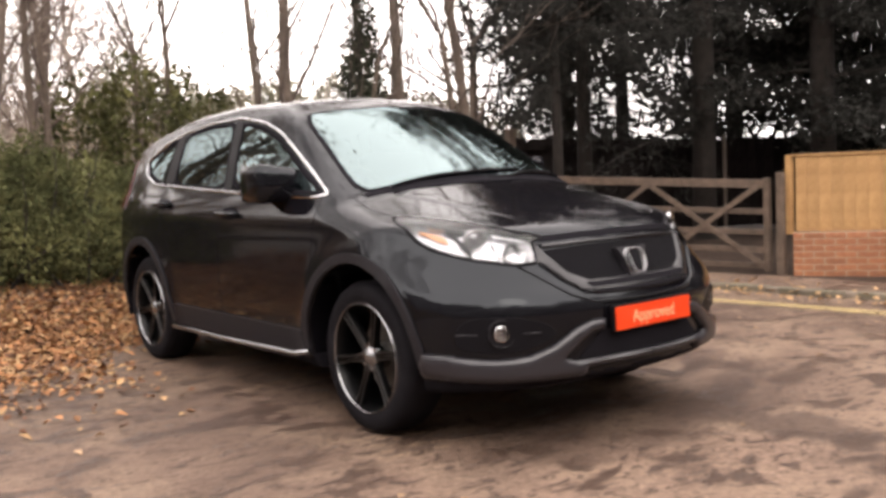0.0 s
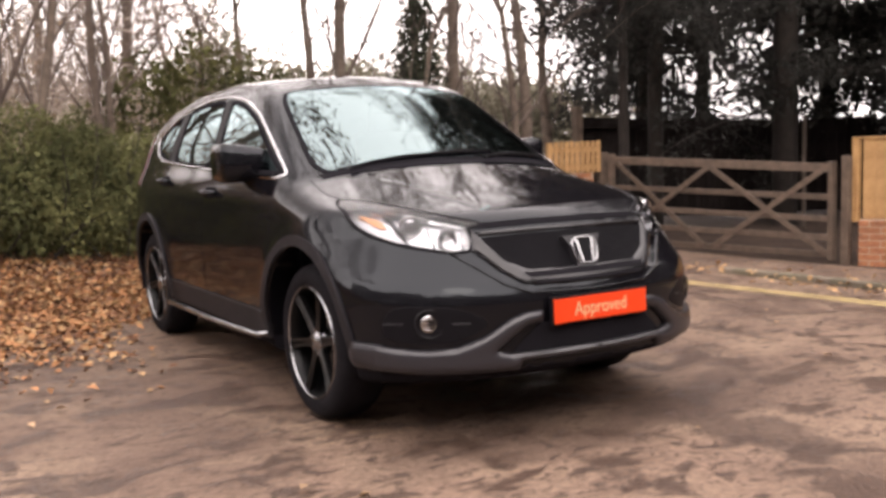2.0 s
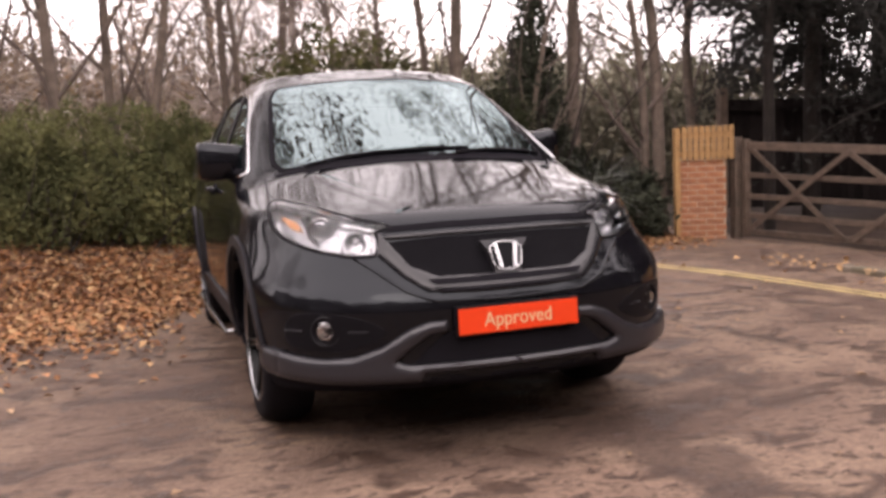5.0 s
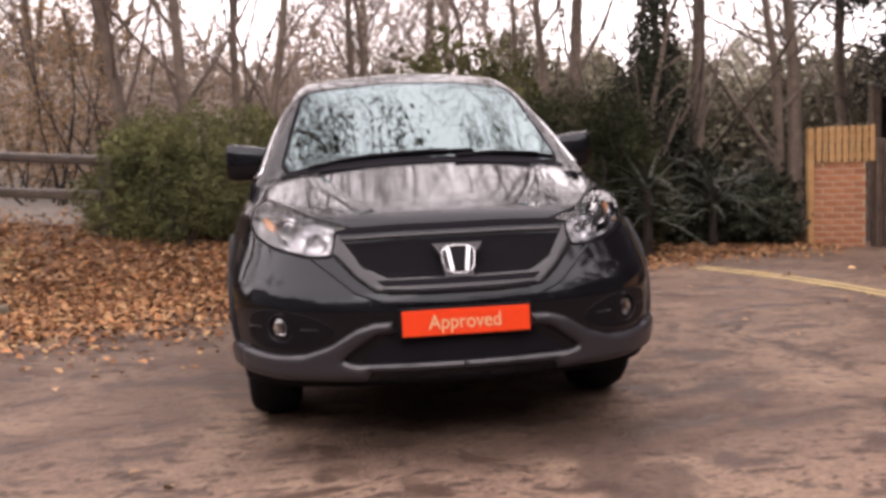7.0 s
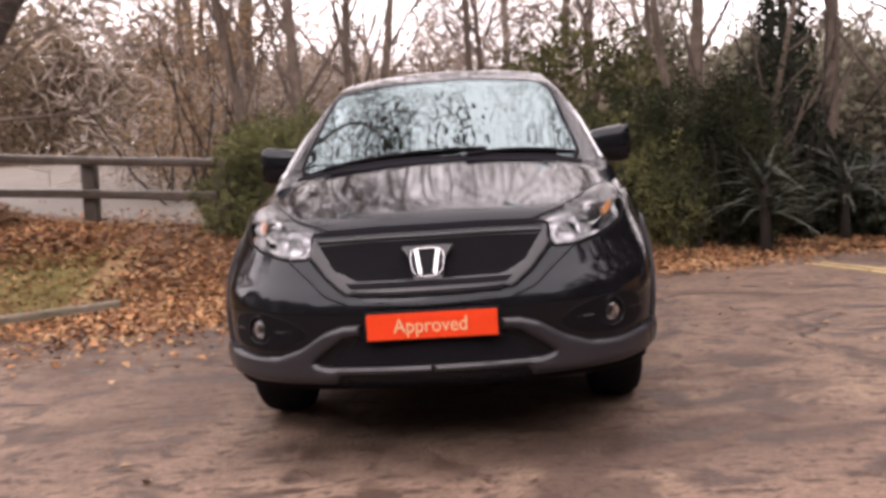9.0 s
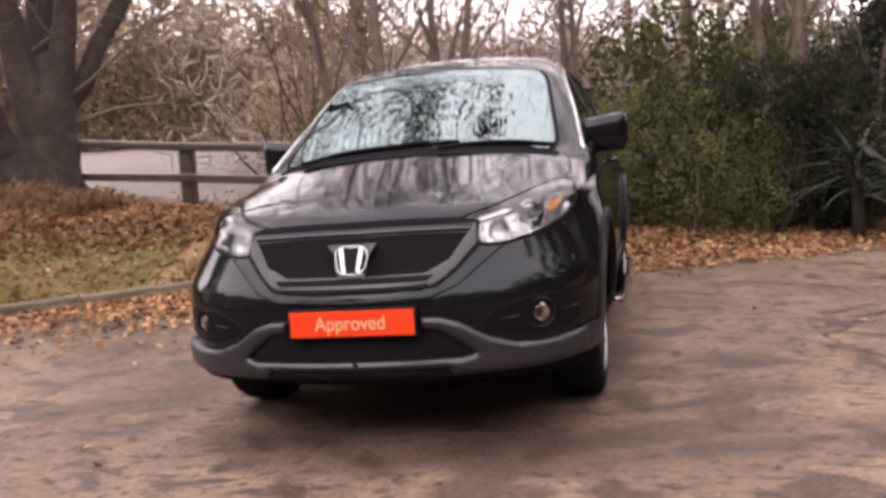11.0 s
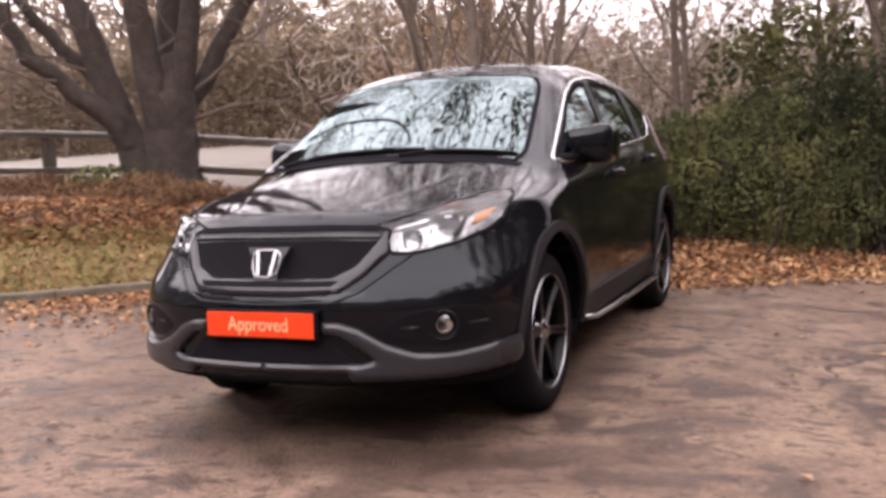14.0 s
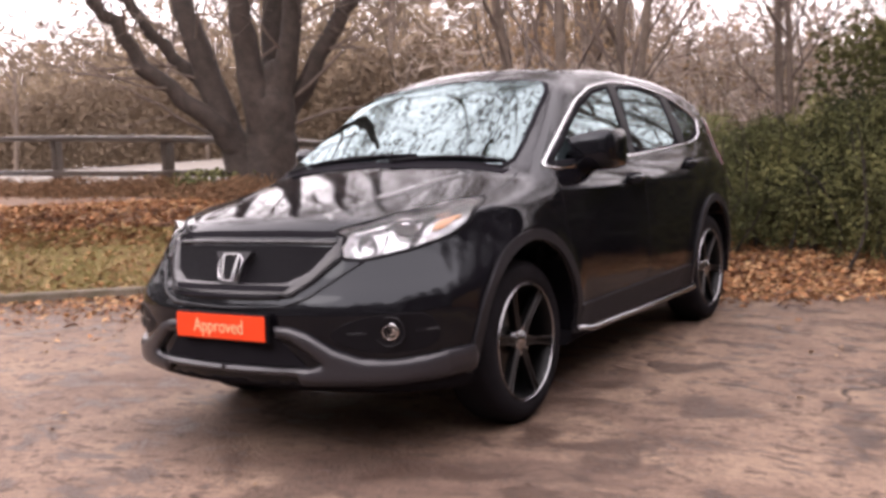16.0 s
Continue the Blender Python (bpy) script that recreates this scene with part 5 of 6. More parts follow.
def ivy_crown(tree, centres, seed):
    """Leafy climbing growth in the upper branches of one tree."""
    rng = np.random.default_rng(seed)
    c = []
    for x, y, z, r in centres:
        d = rng.normal(size=(420, 3))
        d /= np.linalg.norm(d, axis=1, keepdims=True)
        c.append(np.array([x, y, z]) + d * (r * rng.random((420, 1)) ** 0.45) * np.array([1, 1, 0.6]) * (1 + 0.35 * np.sin(5 * d[:, :1] + x) * np.sin(6 * d[:, 2:3])))
    c = np.concatenate(c) - np.array(tree.matrix_basis.translation)
    leaf_mesh("ivy_crown", c, rng.uniform(0.04, 0.10, len(c)), IVY, rng, tree, "dark ivy in the upper branches", kind="stuff")


ivy_crown(T4, [(-3.0, 4.2, 8.0, 0.8), (-2.3, 3.7, 8.8, 0.6), (-3.4, 4.8, 9.4, 0.9), (-2.6, 5.2, 10.2, 0.8), (-3.9, 3.6, 8.6, 0.6)], 71)
ivy_crown(T1, [(3.7, 4.6, 8.2, 0.6), (4.2, 4.2, 9.0, 0.7), (3.4, 5.2, 10.2, 0.6), (4.1, 5.6, 10.8, 0.8), (4.7, 4.6, 8.4, 0.7)], 72)


def big_tree():
    """The many-stemmed old tree on the bank: a stout main stem and a leaning one, forking low."""
    rng = np.random.default_rng(5)
    tree = tagged(new("old_tree"), "thick old bare tree dividing low into many stems", "tree")
    bx, by = -6.35, 4.72
    bz = gz(bx, by) - 0.05
    right, away = Vector((0.80, 0.60, 0)), Vector((-0.60, 0.80, 0))

    def line(pts, depth):
        n = len(pts)
        return [Vector((bx, by, bz)) + right * dx + away * depth * h * 0.25 + Vector((0, 0, h)) for dx, h in pts]
    b = Tubes()
    stems = (
        ("trunk", [(0.10, -0.2), (0.08, 0.08), (0.09, 0.75), (0.12, 1.30), (0.15, 1.62), (0.17, 1.85)], [0.60, 0.43, 0.37, 0.33, 0.22, 0.06], 0.0),
        ("limb", [(0.08, 0.45), (0.0, 1.15), (-0.12, 1.9), (-0.19, 2.7), (-0.35, 4.2), (-0.7, 6.0), (-0.9, 7.8)], [0.22, 0.23, 0.18, 0.16, 0.12, 0.07, 0.02], -0.35),
        ("limb", [(0.10, 0.5), (0.12, 1.2), (0.17, 2.0), (0.22, 2.7), (0.35, 4.4), (0.3, 6.5), (0.5, 8.6)], [0.22, 0.25, 0.19, 0.17, 0.13, 0.08, 0.02], 0.6),
        ("limb", [(0.12, 0.5), (0.24, 1.2), (0.38, 1.95), (0.55, 2.7), (0.95, 4.2), (1.3, 6.0), (1.5, 7.6)], [0.20, 0.19, 0.15, 0.14, 0.10, 0.06, 0.02], -0.2),
        ("limb", [(0.12, 0.6), (0.30, 1.15), (0.68, 1.7), (1.05, 2.3), (1.35, 2.75), (2.2, 4.2), (2.9, 5.6), (3.4, 6.8)], [0.19, 0.18, 0.13, 0.12, 0.11, 0.08, 0.05, 0.02], 0.3),
        ("limb", [(-0.12, -0.1), (-0.40, 0.75), (-0.60, 1.35), (-0.84, 2.2), (-1.05, 2.75), (-1.6, 4.4), (-2.0, 6.2), (-2.2, 7.6)], [0.30, 0.21, 0.19, 0.17, 0.15, 0.10, 0.06, 0.02], 0.2),
        ("limb", [(-0.38, 0.62), (-0.62, 0.98), (-1.05, 1.42), (-1.5, 1.85), (-1.88, 2.45), (-2.15, 2.8), (-3.2, 4.0), (-4.2, 5.3)], [0.13, 0.15, 0.12, 0.11, 0.10, 0.09, 0.06, 0.02], -0.4),
        ("limb", [(-0.45, 0.85), (-0.60, 1.25), (-0.92, 1.7), (-1.32, 2.2), (-1.75, 2.75), (-2.5, 4.0), (-3.0, 5.4)], [0.11, 0.12, 0.10, 0.09, 0.08, 0.05, 0.02], 0.5),
    )
    for name, pts, rad, depth in stems:
        q = line(pts, depth)
        fine, fr = [], []
        for i in range(len(q) - 1):
            for k in range(3):
                fine.append(q[i].lerp(q[i + 1], k / 3) + Vector(rng.normal(size=3)) * 0.022)
                fr.append((rad[i] + (rad[i + 1] - rad[i]) * k / 3) * rng.uniform(0.95, 1.06))
        fine.append(q[-1])
        fr.append(rad[-1])
        t = Tubes()
        t.tube(fine, fr, 11)
        t.make(name, BIG_BARK, tree)
        if name == "limb":
            branches(b, fine, fr, 2, 14, 2.4, rng, 0.85, 0.03, 0.30)
    # the wide upper crown
    ends = []
    for k in range(11):
        a = 2 * math.pi * k / 11 + rng.random() * 0.3
        p = line([(0.1 + 0.9 * math.cos(a), 3.6 + 0.25 * (k % 4))], 0.0)[0] + away * 0.9 * math.sin(a)
        d = right * math.cos(a) * 0.75 + away * math.sin(a) * 0.75 + Vector((0, 0, 0.85))
        q, w = wander(p, d, rng.uniform(6.0, 8.5), 0.034, 0.007, 12, 0.10, 0.0, rng)
        b.tube(q, w, 6, cap=False)
        branches(b, q, w, 2, 12, 2.6, rng, 0.9, 0.02, 0.12, ends)
    # low whippy side shoots
    for dx, h, reach in ((0.3, 0.95, 2.2), (0.35, 1.3, 2.6), (-0.7, 0.9, 1.8)):
        q, s = wander(line([(dx, h)], 0)[0], right * (1 if dx > 0 else -1) + Vector((0, 0, 0.45)), reach, 0.03, 0.006, 7, 0.12, 0.02, rng)
        b.tube(q, s, 5, cap=False)
        branches(b, q, s, 1, 9, 0.9, rng, 0.8, 0.05, 0.3)
    b.make("crown", TWIG, tree, kind="stuff")
    e = np.array([p for p in ends if p.z > 4.6])
    e = e[np.sin(e[:, 0] * 1.3 + 0.6) * np.sin(e[:, 1] * 1.1 + e[:, 2] * 0.9) > -0.12]
    e = e[rng.integers(0, len(e), 24000)] + rng.normal(size=(24000, 3)) * 0.20
    leaf_mesh("last_leaves", e, rng.uniform(0.05, 0.13, len(e)), OLD_LEAF, rng, tree, "last dull brown leaves in the crown", kind="stuff")
    c = np.stack([rng.normal(bx - 0.55, 0.30, 700), rng.normal(by - 0.55, 0.25, 700), np.zeros(700)], 1)
    c[:, 2] = ground_height(c[:, 0], c[:, 1]) + rng.random(700) ** 1.5 * 0.36
    leaf_mesh("ivy", c, rng.uniform(0.05, 0.11, 700), HEDGE_GREEN, rng, tree, "dark green ivy round the foot", kind="stuff")


big_tree()


def conifer(seed, height, r, low, size, thin):
    """A straight trunk with tiers of drooping boughs. thin: needles on a length of the lowest boughs."""
    rng = np.random.default_rng(seed)
    tree = tagged(new("conifer"), "tall dark conifer with drooping boughs behind the fence", "tree")
    t = Tubes()
    t.tube([(0, 0, -0.3), (0.05, 0, height * 0.4), (0, 0.05, height)], [r, r * 0.8, 0.03], 9)
    t.make("trunk", DARK_BARK, tree)
    b, cen = Tubes(), []
    for k in range(95):
        z = low + (height - low) * (k / 95) ** 0.9
        reach = (1 - 0.55 * (z / height)) * rng.uniform(2.0, 3.7)
        a = rng.random() * 2 * math.pi
        d = Vector((math.cos(a), math.sin(a), 0.12))
        q, s = wander((0, 0, z), d, reach, 0.03, 0.006, 6, 0.10, -0.07, rng)
        b.tube(q, s, 4, cap=False)
        for i in range(1, 7):
            for _ in range(thin if z < 3.3 else 84 if z < 6.5 else 36 if z < 10 else 18):
                x, y, h = rng.normal(size=3) * (0.24, 0.24, 0.10)
                cen.append(q[i] + Vector((x, y, h - 0.16 * rng.random() * i / 3)))
    b.make("bough_frame", DARK_BARK, tree)
    cen = np.array(cen)
    leaf_mesh("needle_mass", cen, rng.uniform(size * 0.6, size * 1.4, len(cen)), CONIFER, rng, tree, slender=0.28)
    return tree


C1 = put(conifer(3, 13, 0.135, 2.75, 0.125, 56), 8.45, 5.98)
C3 = put(conifer(6, 13, 0.2, 1.5, 0.155, 40), 15.0, 7.5)
C2 = put(conifer(4, 14, 0.22, 2.0, 0.14, 46), 10.63, 5.16)
again(C1, 7.2, 5.35, 2.0).scale = (0.62, 0.62, 0.95)
again(C2, 11.7, 3.52, 1.0, 1.0)
# the three at y < -4 are out of view, added to darken bumper reflections
for x, y, turn, size, wide in ((10.2, 8.0, 3.6, 0.95, 0.7), (11.3, 7.6, 5.2, 1.0, 0.75), (13.6, 4.6, 1.4, 1.05, 1.0), (12.6, 10.6, 4.0, 1.1, 0.7), (16.2, 2.0, 3.0, 1.1, 1.1), (14.0, -0.5, 0.6, 1.3, 1.0), (14.5, 2.2, 2.2, 1.3, 1.0), (17.5, 5.0, 0.9, 1.1, 1.1), (14.2, -4.4, 1.2, 1.25, 1.1), (14.8, -8.0, 4.2, 1.2, 1.1), (13.8, -11.4, 2.9, 1.1, 1.1), (20.0, 3.5, 2.6, 1.2, 1.2)):
    again(C3, x, y, turn).scale = (wide, wide, size)



def shrub(name, blobs, n, size, mat, seed, label, parent=None, category="hedge", inner=0.55):
    """A leafy mass made of overlapping rounded clumps with an uneven outline, with stems inside."""
    rng = np.random.default_rng(seed)
    top = tagged(new(name), label, category)
    w = np.array([b[3] * b[4] * b[5] for b in blobs]) ** 0.75
    pick = rng.choice(len(blobs), n, p=w / w.sum())
    bl = np.array(blobs)[pick]
    d = rng.normal(size=(n, 3))
    d /= np.linalg.norm(d, axis=1, keepdims=True)
    rad = inner + (1.08 - inner) * rng.random(n) ** 0.6
    lump = 1 + 0.26 * np.sin(7 * d[:, 0] + pick * 2.1) * np.sin(6 * d[:, 2] + pick) + 0.08 * rng.normal(size=n)
    c = bl[:, :3] + d * bl[:, 3:6] * (rad * lump)[:, None]
    c = c[c[:, 2] > ground_height(c[:, 0], c[:, 1]) + 0.02]
    leaf_mesh("foliage", c, size * (0.4 + 1.4 * rng.random(len(c)) ** 1.6), mat, rng, top, kind="stuff")
    t = Tubes()
    for x, y, z, a, b, h in blobs:
        for _ in range(7):
            p = Vector((x + rng.normal() * a * 0.3, y + rng.normal() * b * 0.3, gz(x, y) - 0.05))
            q, s = wander(p, (rng.normal() * 0.4, rng.normal() * 0.4, 1), (z - p.z) + h * rng.uniform(0.6, 1.15), 0.018, 0.004, 5, 0.15, 0.1, rng)
            t.tube(q, s, 4, cap=False)
    t.make("woody_core", DARK_BARK, top, kind="stuff")
    return top


def hedge_blobs(xs, y, heights, depth, seed):
    rng = np.random.default_rng(seed)
    out = []
    for x, h in zip(xs, heights):
        g = gz(x, y)
        out.append((x, y + rng.uniform(-0.15, 0.15), g + h * 0.35, 0.42, depth, h * 0.40))
        out.append((x + rng.uniform(-0.2, 0.2), y + rng.uniform(-0.1, 0.3), g + h * 0.74, 0.36, depth * 0.8, h * 0.30))
    return out


shrub("hedge", hedge_blobs(np.arange(-2.62, 0.6, 0.42), 4.5, [1.05, 1.25, 1.3, 1.3, 1.25, 1.15, 1.1, 1.05], 0.62, 1), 100000, 0.033, HEDGE_GREEN, 21, "dense dark evergreen hedge on the leafy bank")
shrub("hedge", hedge_blobs(np.arange(0.6, 3.3, 0.40), 4.5, [1.05, 1.1, 1.3, 1.5, 1.65, 1.7, 1.5], 0.65, 2), 100000, 0.033, MID_LEAF, 22, "dense dark evergreen hedge with tall uneven top")
shrub("laurel", hedge_blobs(np.arange(0.2, 2.4, 0.45), 4.0, [0.85, 1.1, 1.25, 1.3, 1.1], 0.40, 3), 40000, 0.031, HEDGE_OLIVE, 23, "olive green laurel in front of the hedge", category="shrub")
shrub("laurel", hedge_blobs(np.arange(-2.5, -0.2, 0.5), 4.2, [0.6, 0.75, 0.9, 0.9, 0.8], 0.35, 4), 26000, 0.031, HEDGE_OLIVE, 24, "olive green laurel low in the hedge", category="shrub")
shrub("holly", [(3.55, 5.3, 1.4, 0.45, 0.45, 1.1), (3.62, 5.3, 2.4, 0.26, 0.26, 0.8), (3.66, 5.3, 3.2, 0.15, 0.15, 0.5)], 8500, 0.06, DARK_LEAF, 25, "dark holly bush behind the hedge", category="shrub")
shrub("evergreen_bush", [(1.5, 7.6, 1.9, 0.7, 0.6, 0.9), (0.8, 7.8, 1.8, 0.6, 0.6, 0.8), (2.5, 7.9, 1.8, 0.5, 0.5, 0.9)], 6000, 0.08, HEDGE_OLIVE, 26, "light green evergreen bush among the trunks", category="shrub")
shrub("low_shrub", hedge_blobs(np.arange(3.2, 5.3, 0.42), 5.2, [1.45, 1.25, 1.1, 1.0, 0.85], 0.5, 6), 15000, 0.08, DARK_LEAF, 27, "low dark shrub beside the brick pillar", category="shrub")
shrub("dark_thicket", [(15.0, 8.0, 2.3, 1.3, 1.2, 1.8), (16.0, 6.1, 2.4, 1.3, 1.2, 1.9), (16.8, 4.7, 2.3, 1.3, 1.2, 1.8), (17.4, 3.0, 2.4, 1.3, 1.2, 1.9)], 9000, 0.16, CONIFER, 33, "dark evergreen thicket under the conifers", category="shrub")
shrub("brown_tree", [(-4.1, 7.9, 2.6, 0.9, 0.8, 1.6), (-3.5, 8.3, 3.6, 0.8, 0.8, 1.2), (-4.6, 8.3, 1.6, 0.8, 0.7, 0.8)], 5500, 0.055, GOLD, 28, "small tree still holding brown-gold leaves", category="tree", inner=0.2)
shrub("brown_tree", [(-2.3, 10.5, 2.9, 1.3, 1.0, 1.3), (-0.8, 11.0, 3.1, 1.2, 1.0, 1.2)], 3000, 0.055, GOLD, 29, "thin tree with a few rusty leaves", category="tree", inner=0.2)


def yucca(x, y, seed, count, length):
    rng = np.random.default_rng(seed)
    top = tagged(new("yucca"), "spiky yucca with drooping sword leaves", "plant")
    base = gz(x, y)
    v, f = [], []
    for _ in range(count):
        a = rng.random() * 2 * math.pi
        el = rng.uniform(-0.1, 1.2)
        ln = length * rng.uniform(0.7, 1.2)
        p = Vector((x, y, base + 0.55 + rng.uniform(-0.2, 0.3)))
        d = Vector((math.cos(a) * math.cos(el), math.sin(a) * math.cos(el), math.sin(el)))
        s = Vector((-math.sin(a), math.cos(a), 0)) * 0.022
        k = len(v)
        for i in range(5):
            u = i / 4
            q = p + d * ln * u + Vector((0, 0, -0.35 * ln * u * u))
            w = s * (1 - u) ** 0.7
            v += [q - w, q + w + Vector((0, 0, 0.0)), q + Vector((0, 0, 0.012 * (1 - u)))]
        for i in range(4):
            a0, b0 = k + 3 * i, k + 3 * i + 3
            f += [(a0, a0 + 2, b0 + 2, b0), (a0 + 2, a0 + 1, b0 + 1, b0 + 2)]
    mesh_object("leaf_rosette", v, f, YUCCA, top, kind="stuff")
    t = Tubes()
    t.tube([(x, y, base - 0.05), (x, y, base + 0.4), (x + 0.02, y, base + 0.75)], [0.06, 0.05, 0.05], 8)
    t.make("stem", DARK_BARK, top)


yucca(2.95, 3.85, 1, 70, 0.75)
yucca(4.05, 4.7, 2, 60, 0.8)
yucca(4.5, 5.1, 3, 40, 0.6)


# far woods: thin saplings, feathery brush, a clipped brown hedge beyond the lane, a few taller trees
def far_woods():
    rng = np.random.default_rng(77)
    t = Tubes()
    for _ in range(430):
        x, y = rng.uniform(-9, 9), rng.uniform(8.5, 26)
        if x > 3.4 + (y - 9) * 0.12 or x < -3.2 - (y - 8.5) * 0.15:
            continue
        h = rng.uniform(1.6, 4.0)
        q, s = wander((x, y, gz(x, y) - 0.1), (rng.normal() * 0.2, rng.normal() * 0.2, 1), h, rng.uniform(0.01, 0.03), 0.005, 5, 0.12, 0.08, rng)
        t.tube(q, s, 4, cap=False)
        for i in range(1, 6):
            for _ in range(4):
                q2, s2 = wander(q[i], Vector((rng.normal(), rng.normal(), 0.8)), rng.uniform(0.4, 1.3), 0.008, 0.003, 3, 0.2, 0.1, rng)
                t.tube(q2, s2, 3, cap=False)
    tagged(t.make("far_brush", PALE_TWIG, kind="stuff"), "thicket of thin bare saplings behind the hedge", "brush")

    def mass(name, n, xr, yr, height, size, mat, label, seed, slender=0.55, rise=0.95):
        r = np.random.default_rng(seed)
        c = np.stack([r.uniform(*xr, n), r.uniform(*yr, n), np.zeros(n)], 1)
        bump = 1 + 0.30 * np.sin(c[:, 0] * 1.1 + seed) * np.sin(c[:, 1] * 0.7) + 0.15 * np.sin(c[:, 0] * 3.1 + seed)
        c[:, 2] = ground_height(c[:, 0], c[:, 1]) + r.random(n) ** rise * height * bump
        tagged(leaf_mesh(name, c, r.uniform(size * 0.6, size * 1.5, n), mat, r, kind="stuff", slender=slender, fold=0.1), label, "brush")
    mass("brown_hedge", 110000, (-44, -5.5), (17.5, 19.0), 2.8, 0.12, BEECH, "long brown clipped hedge beyond the lane", 3, rise=0.7)
    mass("undergrowth", 22000, (-6, 2.4), (9, 20), 1.9, 0.09, PALE_BRUSH, "feathery brown undergrowth of the wood", 4)
    mass("twig_thicket", 13000, (-7, 2.8), (8.5, 22), 2.3, 0.42, PALE_GREY, "pale tangle of fine bare twigs", 9, 0.035)
    mass("undergrowth", 6000, (-9, 0.5), (14, 26), 3.2, 0.5, PALE_BRUSH, "feathery pale brown crowns of young trees", 5, 0.05)
    mass("far_crowns", 24000, (-55, -6), (26, 42), 8.0, 0.75, PALE_GREY, "pale grey-brown twiggy crowns of far trees", 8, 0.05)
    mass("far_crowns", 52000, (-70, -14), (20, 40), 6.7, 0.7, PALE_BRUSH, "brown twiggy crowns of trees beyond the lane", 12, 0.14)
    n = 6000
    c = np.stack([rng.uniform(-10, 11, n), rng.uniform(7.5, 17, n), 6.8 + 7.5 * rng.random(n) ** 1.2], 1)
    c = c[np.sin(c[:, 0] * 0.9 + 1) * np.sin(c[:, 2] * 0.8 + c[:, 1] * 0.3) > -0.35 + 0.3 * rng.normal(size=n)]
    c = c[np.abs(c[:, 0]) > 2.4]
    tagged(leaf_mesh("high_twigs", c, rng.uniform(0.35, 0.8, len(c)), TWIG, rng, kind="stuff", slender=0.045, fold=0.1), "fine twigs high in the crowns of the wood", "twigs")
    mass("pale_crowns", 3500, (1, 13), (14, 20), 7.5, 0.55, PALE_GREY, "pale haze of fine twigs in young trees", 14, 0.035)
    mass("young_trees", 5500, (-1.2, 4.0), (12, 20), 6.2, 0.5, PALE_GREY, "pale haze of fine twigs in young trees", 15, 0.035)
    mass("pale_thicket", 40000, (4.0, 14), (16, 19), 3.4, 0.12, PALE_GREEN, "pale grey-green thicket in the distance", 6)
    mass("green_thicket", 42000, (2.4, 13.5), (12.5, 15.0), 2.75, 0.13, DULL_GREEN, "dull olive-green thicket beyond the side fence", 16, rise=0.8)
    mass("far_treeline", 16000, (-70, 50), (48, 60), 5.0, 0.6, PALE_BRUSH, "distant brown treeline", 7)


def bracken():
    """Dead bracken and long grass along the foot of the rail fence."""
    r = np.random.default_rng(19)
    n = 26000
    x = -4.9 - 13 * r.random(n) ** 1.2
    y = fence_line(x) + r.normal(-1.15, 0.36, n)
    lump = 0.65 + 0.35 * np.sin(x * 2.3) * np.sin(x * 5.1 + y)
    c = np.stack([x, y, ground_height(x, y) + 0.02 + 0.28 * lump * r.random(n) ** 1.3], 1)
    tagged(leaf_mesh("dead_bracken", c, r.uniform(0.05, 0.13, n), BRACKEN, r, kind="stuff", slender=0.22, fold=0.2), "dead brown bracken along the rail fence", "brush")


BRACKEN = material("dead_bracken", (0.150, 0.088, 0.050), rough=0.9, spec=0.15, island=0.45)
bracken()
PALE_TWIG = material("pale_twig", (0.2842, 0.225, 0.1835), rough=0.9, vary=0.2, scale=2)
PALE_BRUSH = material("pale_brush_leaf", (0.20, 0.150, 0.098), rough=0.9, island=0.45)
PALE_GREEN = material("pale_thicket_leaf", (0.40, 0.385, 0.31), rough=0.9, island=0.15)
DULL_GREEN = material("dull_thicket_leaf", (0.20, 0.185, 0.13), rough=0.9, island=0.25)
PALE_GREY = material("pale_crown_leaf", (0.40, 0.335, 0.29), rough=0.9, island=0.35)
BEECH = material("brown_hedge_leaf", (0.122, 0.086, 0.054), rough=0.9, island=0.2)
far_woods()
for i in range(16):
    rng_i = np.random.default_rng(900 + i)
    x, y = rng_i.uniform(-30, 5), rng_i.uniform(15, 34)
    again(VARIANTS[i % 5], x, y, rng_i.random() * 6.28, rng_i.uniform(0.8, 1.2), (0, rng_i.uniform(-0.06, 0.06)))
# unseen bare trees added behind the drive, for reflections in the paint and glass
for i in range(7):
    rng_i = np.random.default_rng(500 + i)
    a = rng_i.uniform(math.pi * 1.02, math.pi * 1.98)
    d = rng_i.uniform(20, 28)
    again(VARIANTS[i % 5], d * math.cos(a), d * math.sin(a), rng_i.random() * 6.28, rng_i.uniform(0.8, 1.1))


def belt():
    """A dark leaf belt added behind the camera, seen only in paint and glass."""
    r = np.random.default_rng(61)
    n = 46000
    a = r.uniform(math.pi * 0.90, math.pi * 2.05, n)
    d = r.uniform(17, 22, n)
    top = 9.2 + 0.8 * np.sin(a * 9) + 0.6 * np.sin(a * 23 + 1) + 0.5 * r.normal(size=n)
    c = np.stack([d * np.cos(a), d * np.sin(a), r.random(n) ** 1.1 * top], 1)
    tagged(leaf_mesh("evergreen_belt", c, r.uniform(0.32, 0.70, n), DARK_LEAF, r, kind="stuff"), "dark leaf belt added out of view to darken reflections in the car", "wood")


belt()


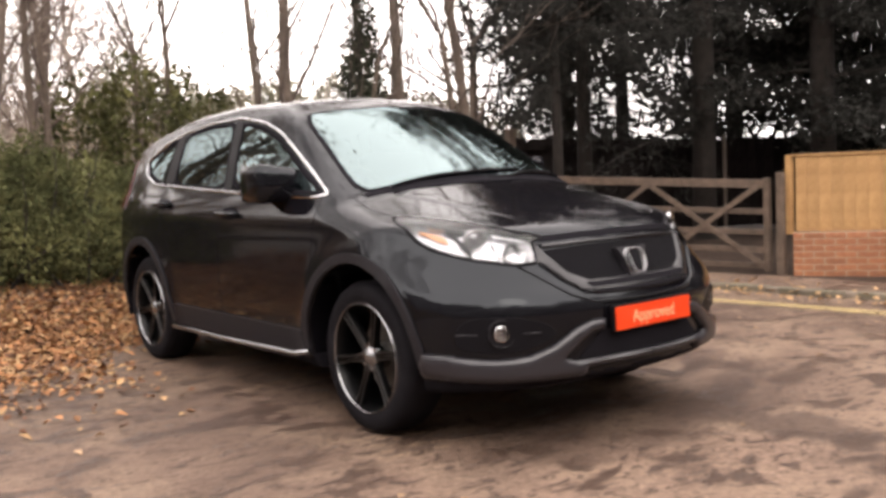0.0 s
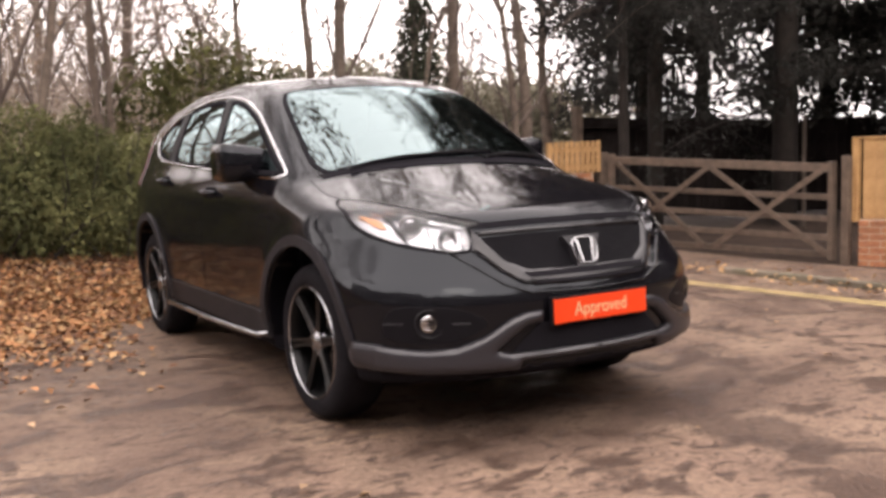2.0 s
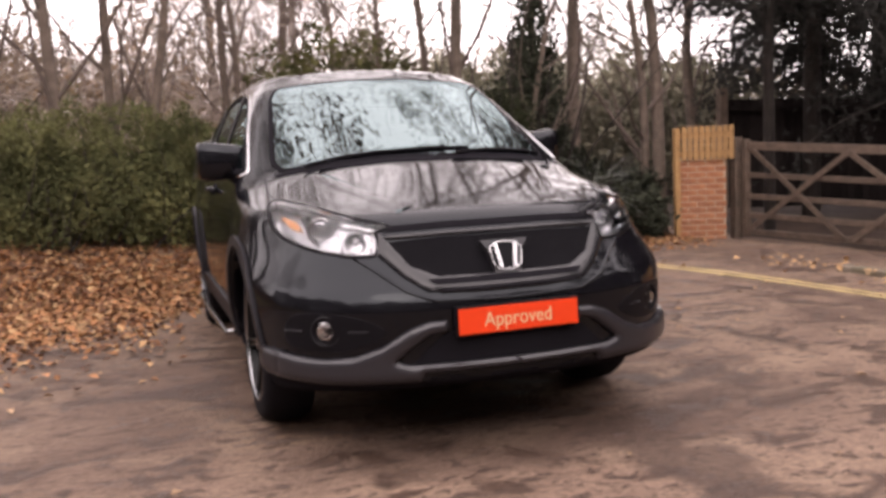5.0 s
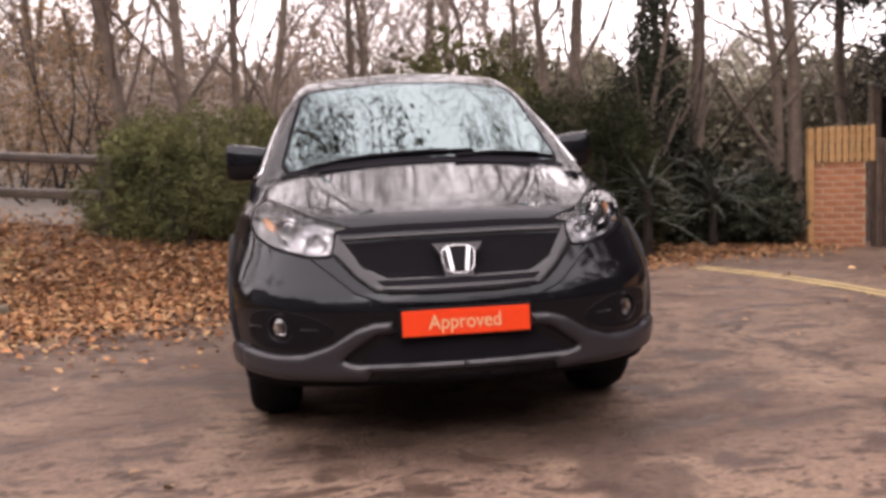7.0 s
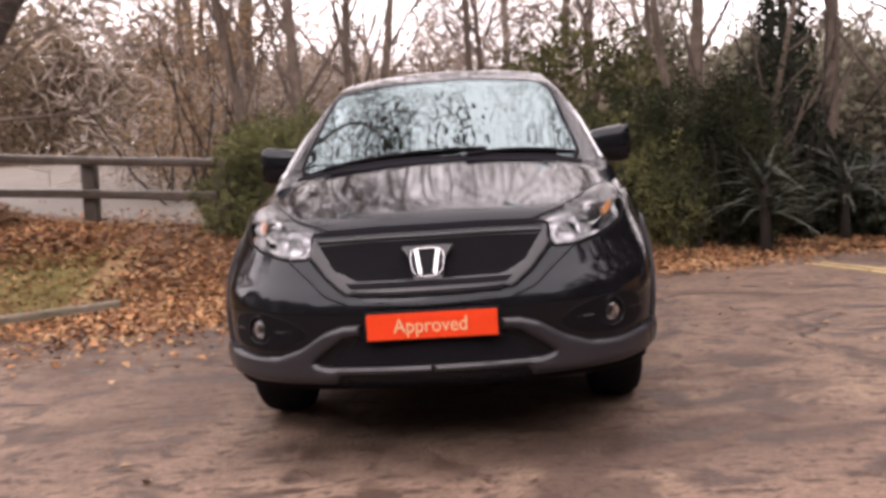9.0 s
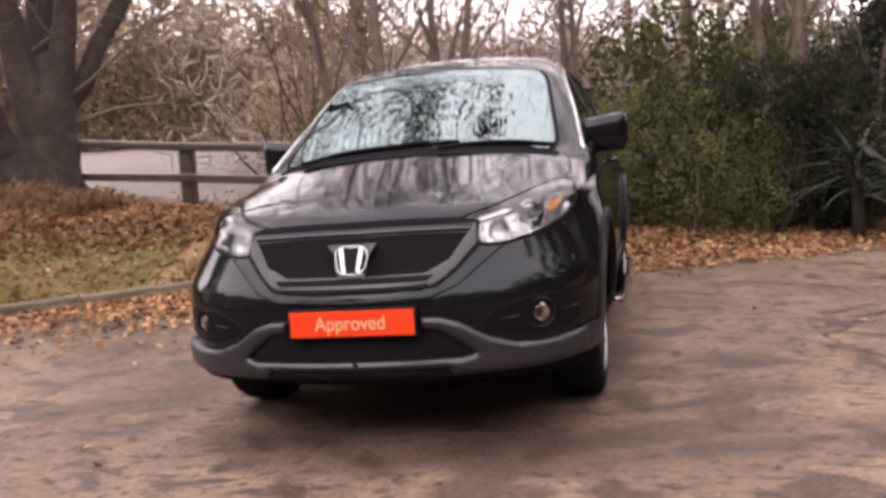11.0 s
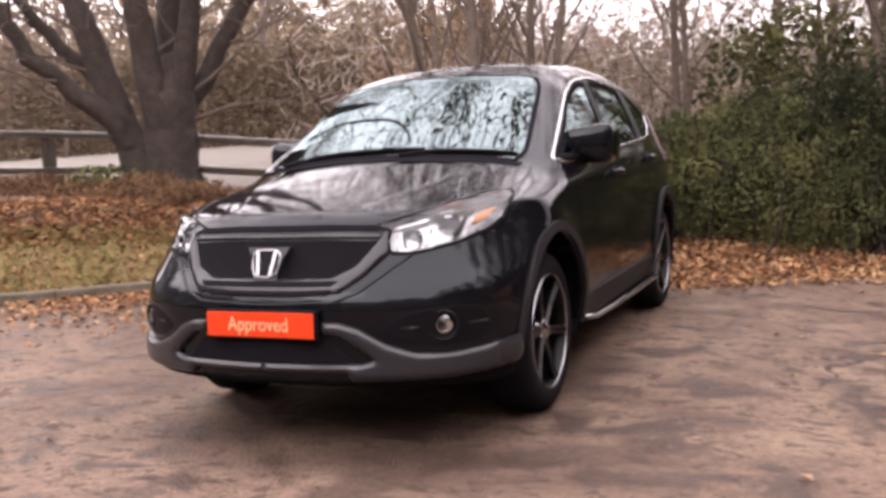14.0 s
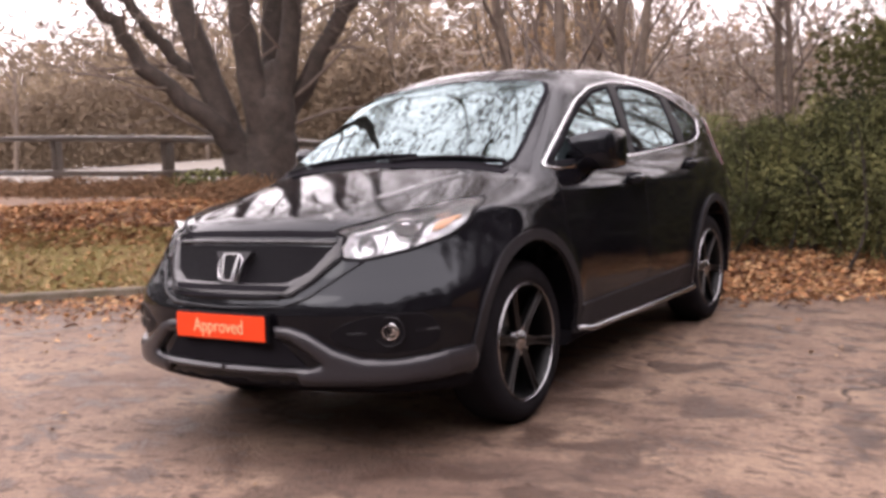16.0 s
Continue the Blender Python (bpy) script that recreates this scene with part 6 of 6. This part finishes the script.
# ---- fallen leaves ----
def fallen():
    rng = np.random.default_rng(42)

    def drop(name, x, y, size, mat, label, lift=0.012, flat=0.72):
        c = np.stack([x, y, ground_height(x, y) + lift * (0.4 + rng.random(len(x)) * 2)], 1)
        tagged(leaf_mesh(name, c, size, mat, rng, kind="stuff", flat=flat, slender=0.7, fold=0.35), label, "leaves")
    for mat, n, nm in ((FALLEN, 42000, "leaf_carpet"), (FALLEN_PALE, 20000, "leaf_carpet"), (FALLEN_DARK, 24000, "leaf_carpet")):
        x = rng.uniform(-8.5, 5.5, n)
        past = rng.gamma(2.2, 0.75, n) - 1.0
        y = bank_edge(x) + past
        thin = rng.random(n) < np.clip((y - bank_edge(x) + 0.9) / 1.5, 0.05, 1) * np.where((x < -3.4) & (past < 1.35), 0.28, 1) * np.where(x > 2.6, 0.35, 1)
        x, y = x[thin], y[thin]
        drop(nm, x, y, rng.uniform(0.025, 0.075, len(x)), mat, "thick carpet of brown and orange fallen leaves")
    for mat, n in ((FALLEN, 9000), (FALLEN_PALE, 3500), (FALLEN_DARK, 7000)):
        x = rng.uniform(-13.0, -3.6, n)
        y = bank_edge(x) + 1.25 + 2.6 * rng.random(n)
        keep = y < fence_line(x) - 0.2
        drop("leaf_carpet", x[keep], y[keep], rng.uniform(0.03, 0.08, keep.sum()), mat, "thick carpet of brown and orange fallen leaves")
    # spill in front of the bank beside the car
    for mat, n in ((FALLEN, 2300), (FALLEN_PALE, 1200), (FALLEN_DARK, 1500)):
        x = rng.normal(-2.5, 1.15, n)
        y = bank_edge(x) - np.abs(rng.normal(0.0, 0.85, n)) - 0.05
        ok = (np.abs(x) > 1.05)
        drop("leaf_spill", x[ok], y[ok], rng.uniform(0.03, 0.08, ok.sum()), mat, "fallen leaves thinning out onto the drive")
    n = 190
    x, y = rng.uniform(-6, 6, n), rng.uniform(-5.5, 2.6, n)
    ok = (np.abs(x) > 0.95) | (y < -2.4)
    drop("scattered_leaves", x[ok], y[ok], rng.uniform(0.03, 0.065, ok.sum()), FALLEN_DULL, "single fallen leaves scattered on the drive", 0.008, 0.85)
    # litter by the right-hand kerb
    n = 300
    x, y = rng.normal(4.75, 0.28, n), rng.uniform(-5, 2.4, n)
    drop("kerb_leaves", x, y, rng.uniform(0.04, 0.09, n), FALLEN_PALE, "leaves gathered along the kerb", 0.03)
    # short grass on the verge
    n = 24000
    x = rng.uniform(-10, -3.6, n)
    y = bank_edge(x) + rng.uniform(0.12, 1.6, n)
    c = np.stack([x, y, ground_height(x, y) + 0.02], 1)
    tagged(leaf_mesh("verge_grass", c, rng.uniform(0.03, 0.07, n), GRASS, rng, kind="stuff", flat=0.0, slender=0.12), "short yellowing grass on the verge", "grass")


fallen()
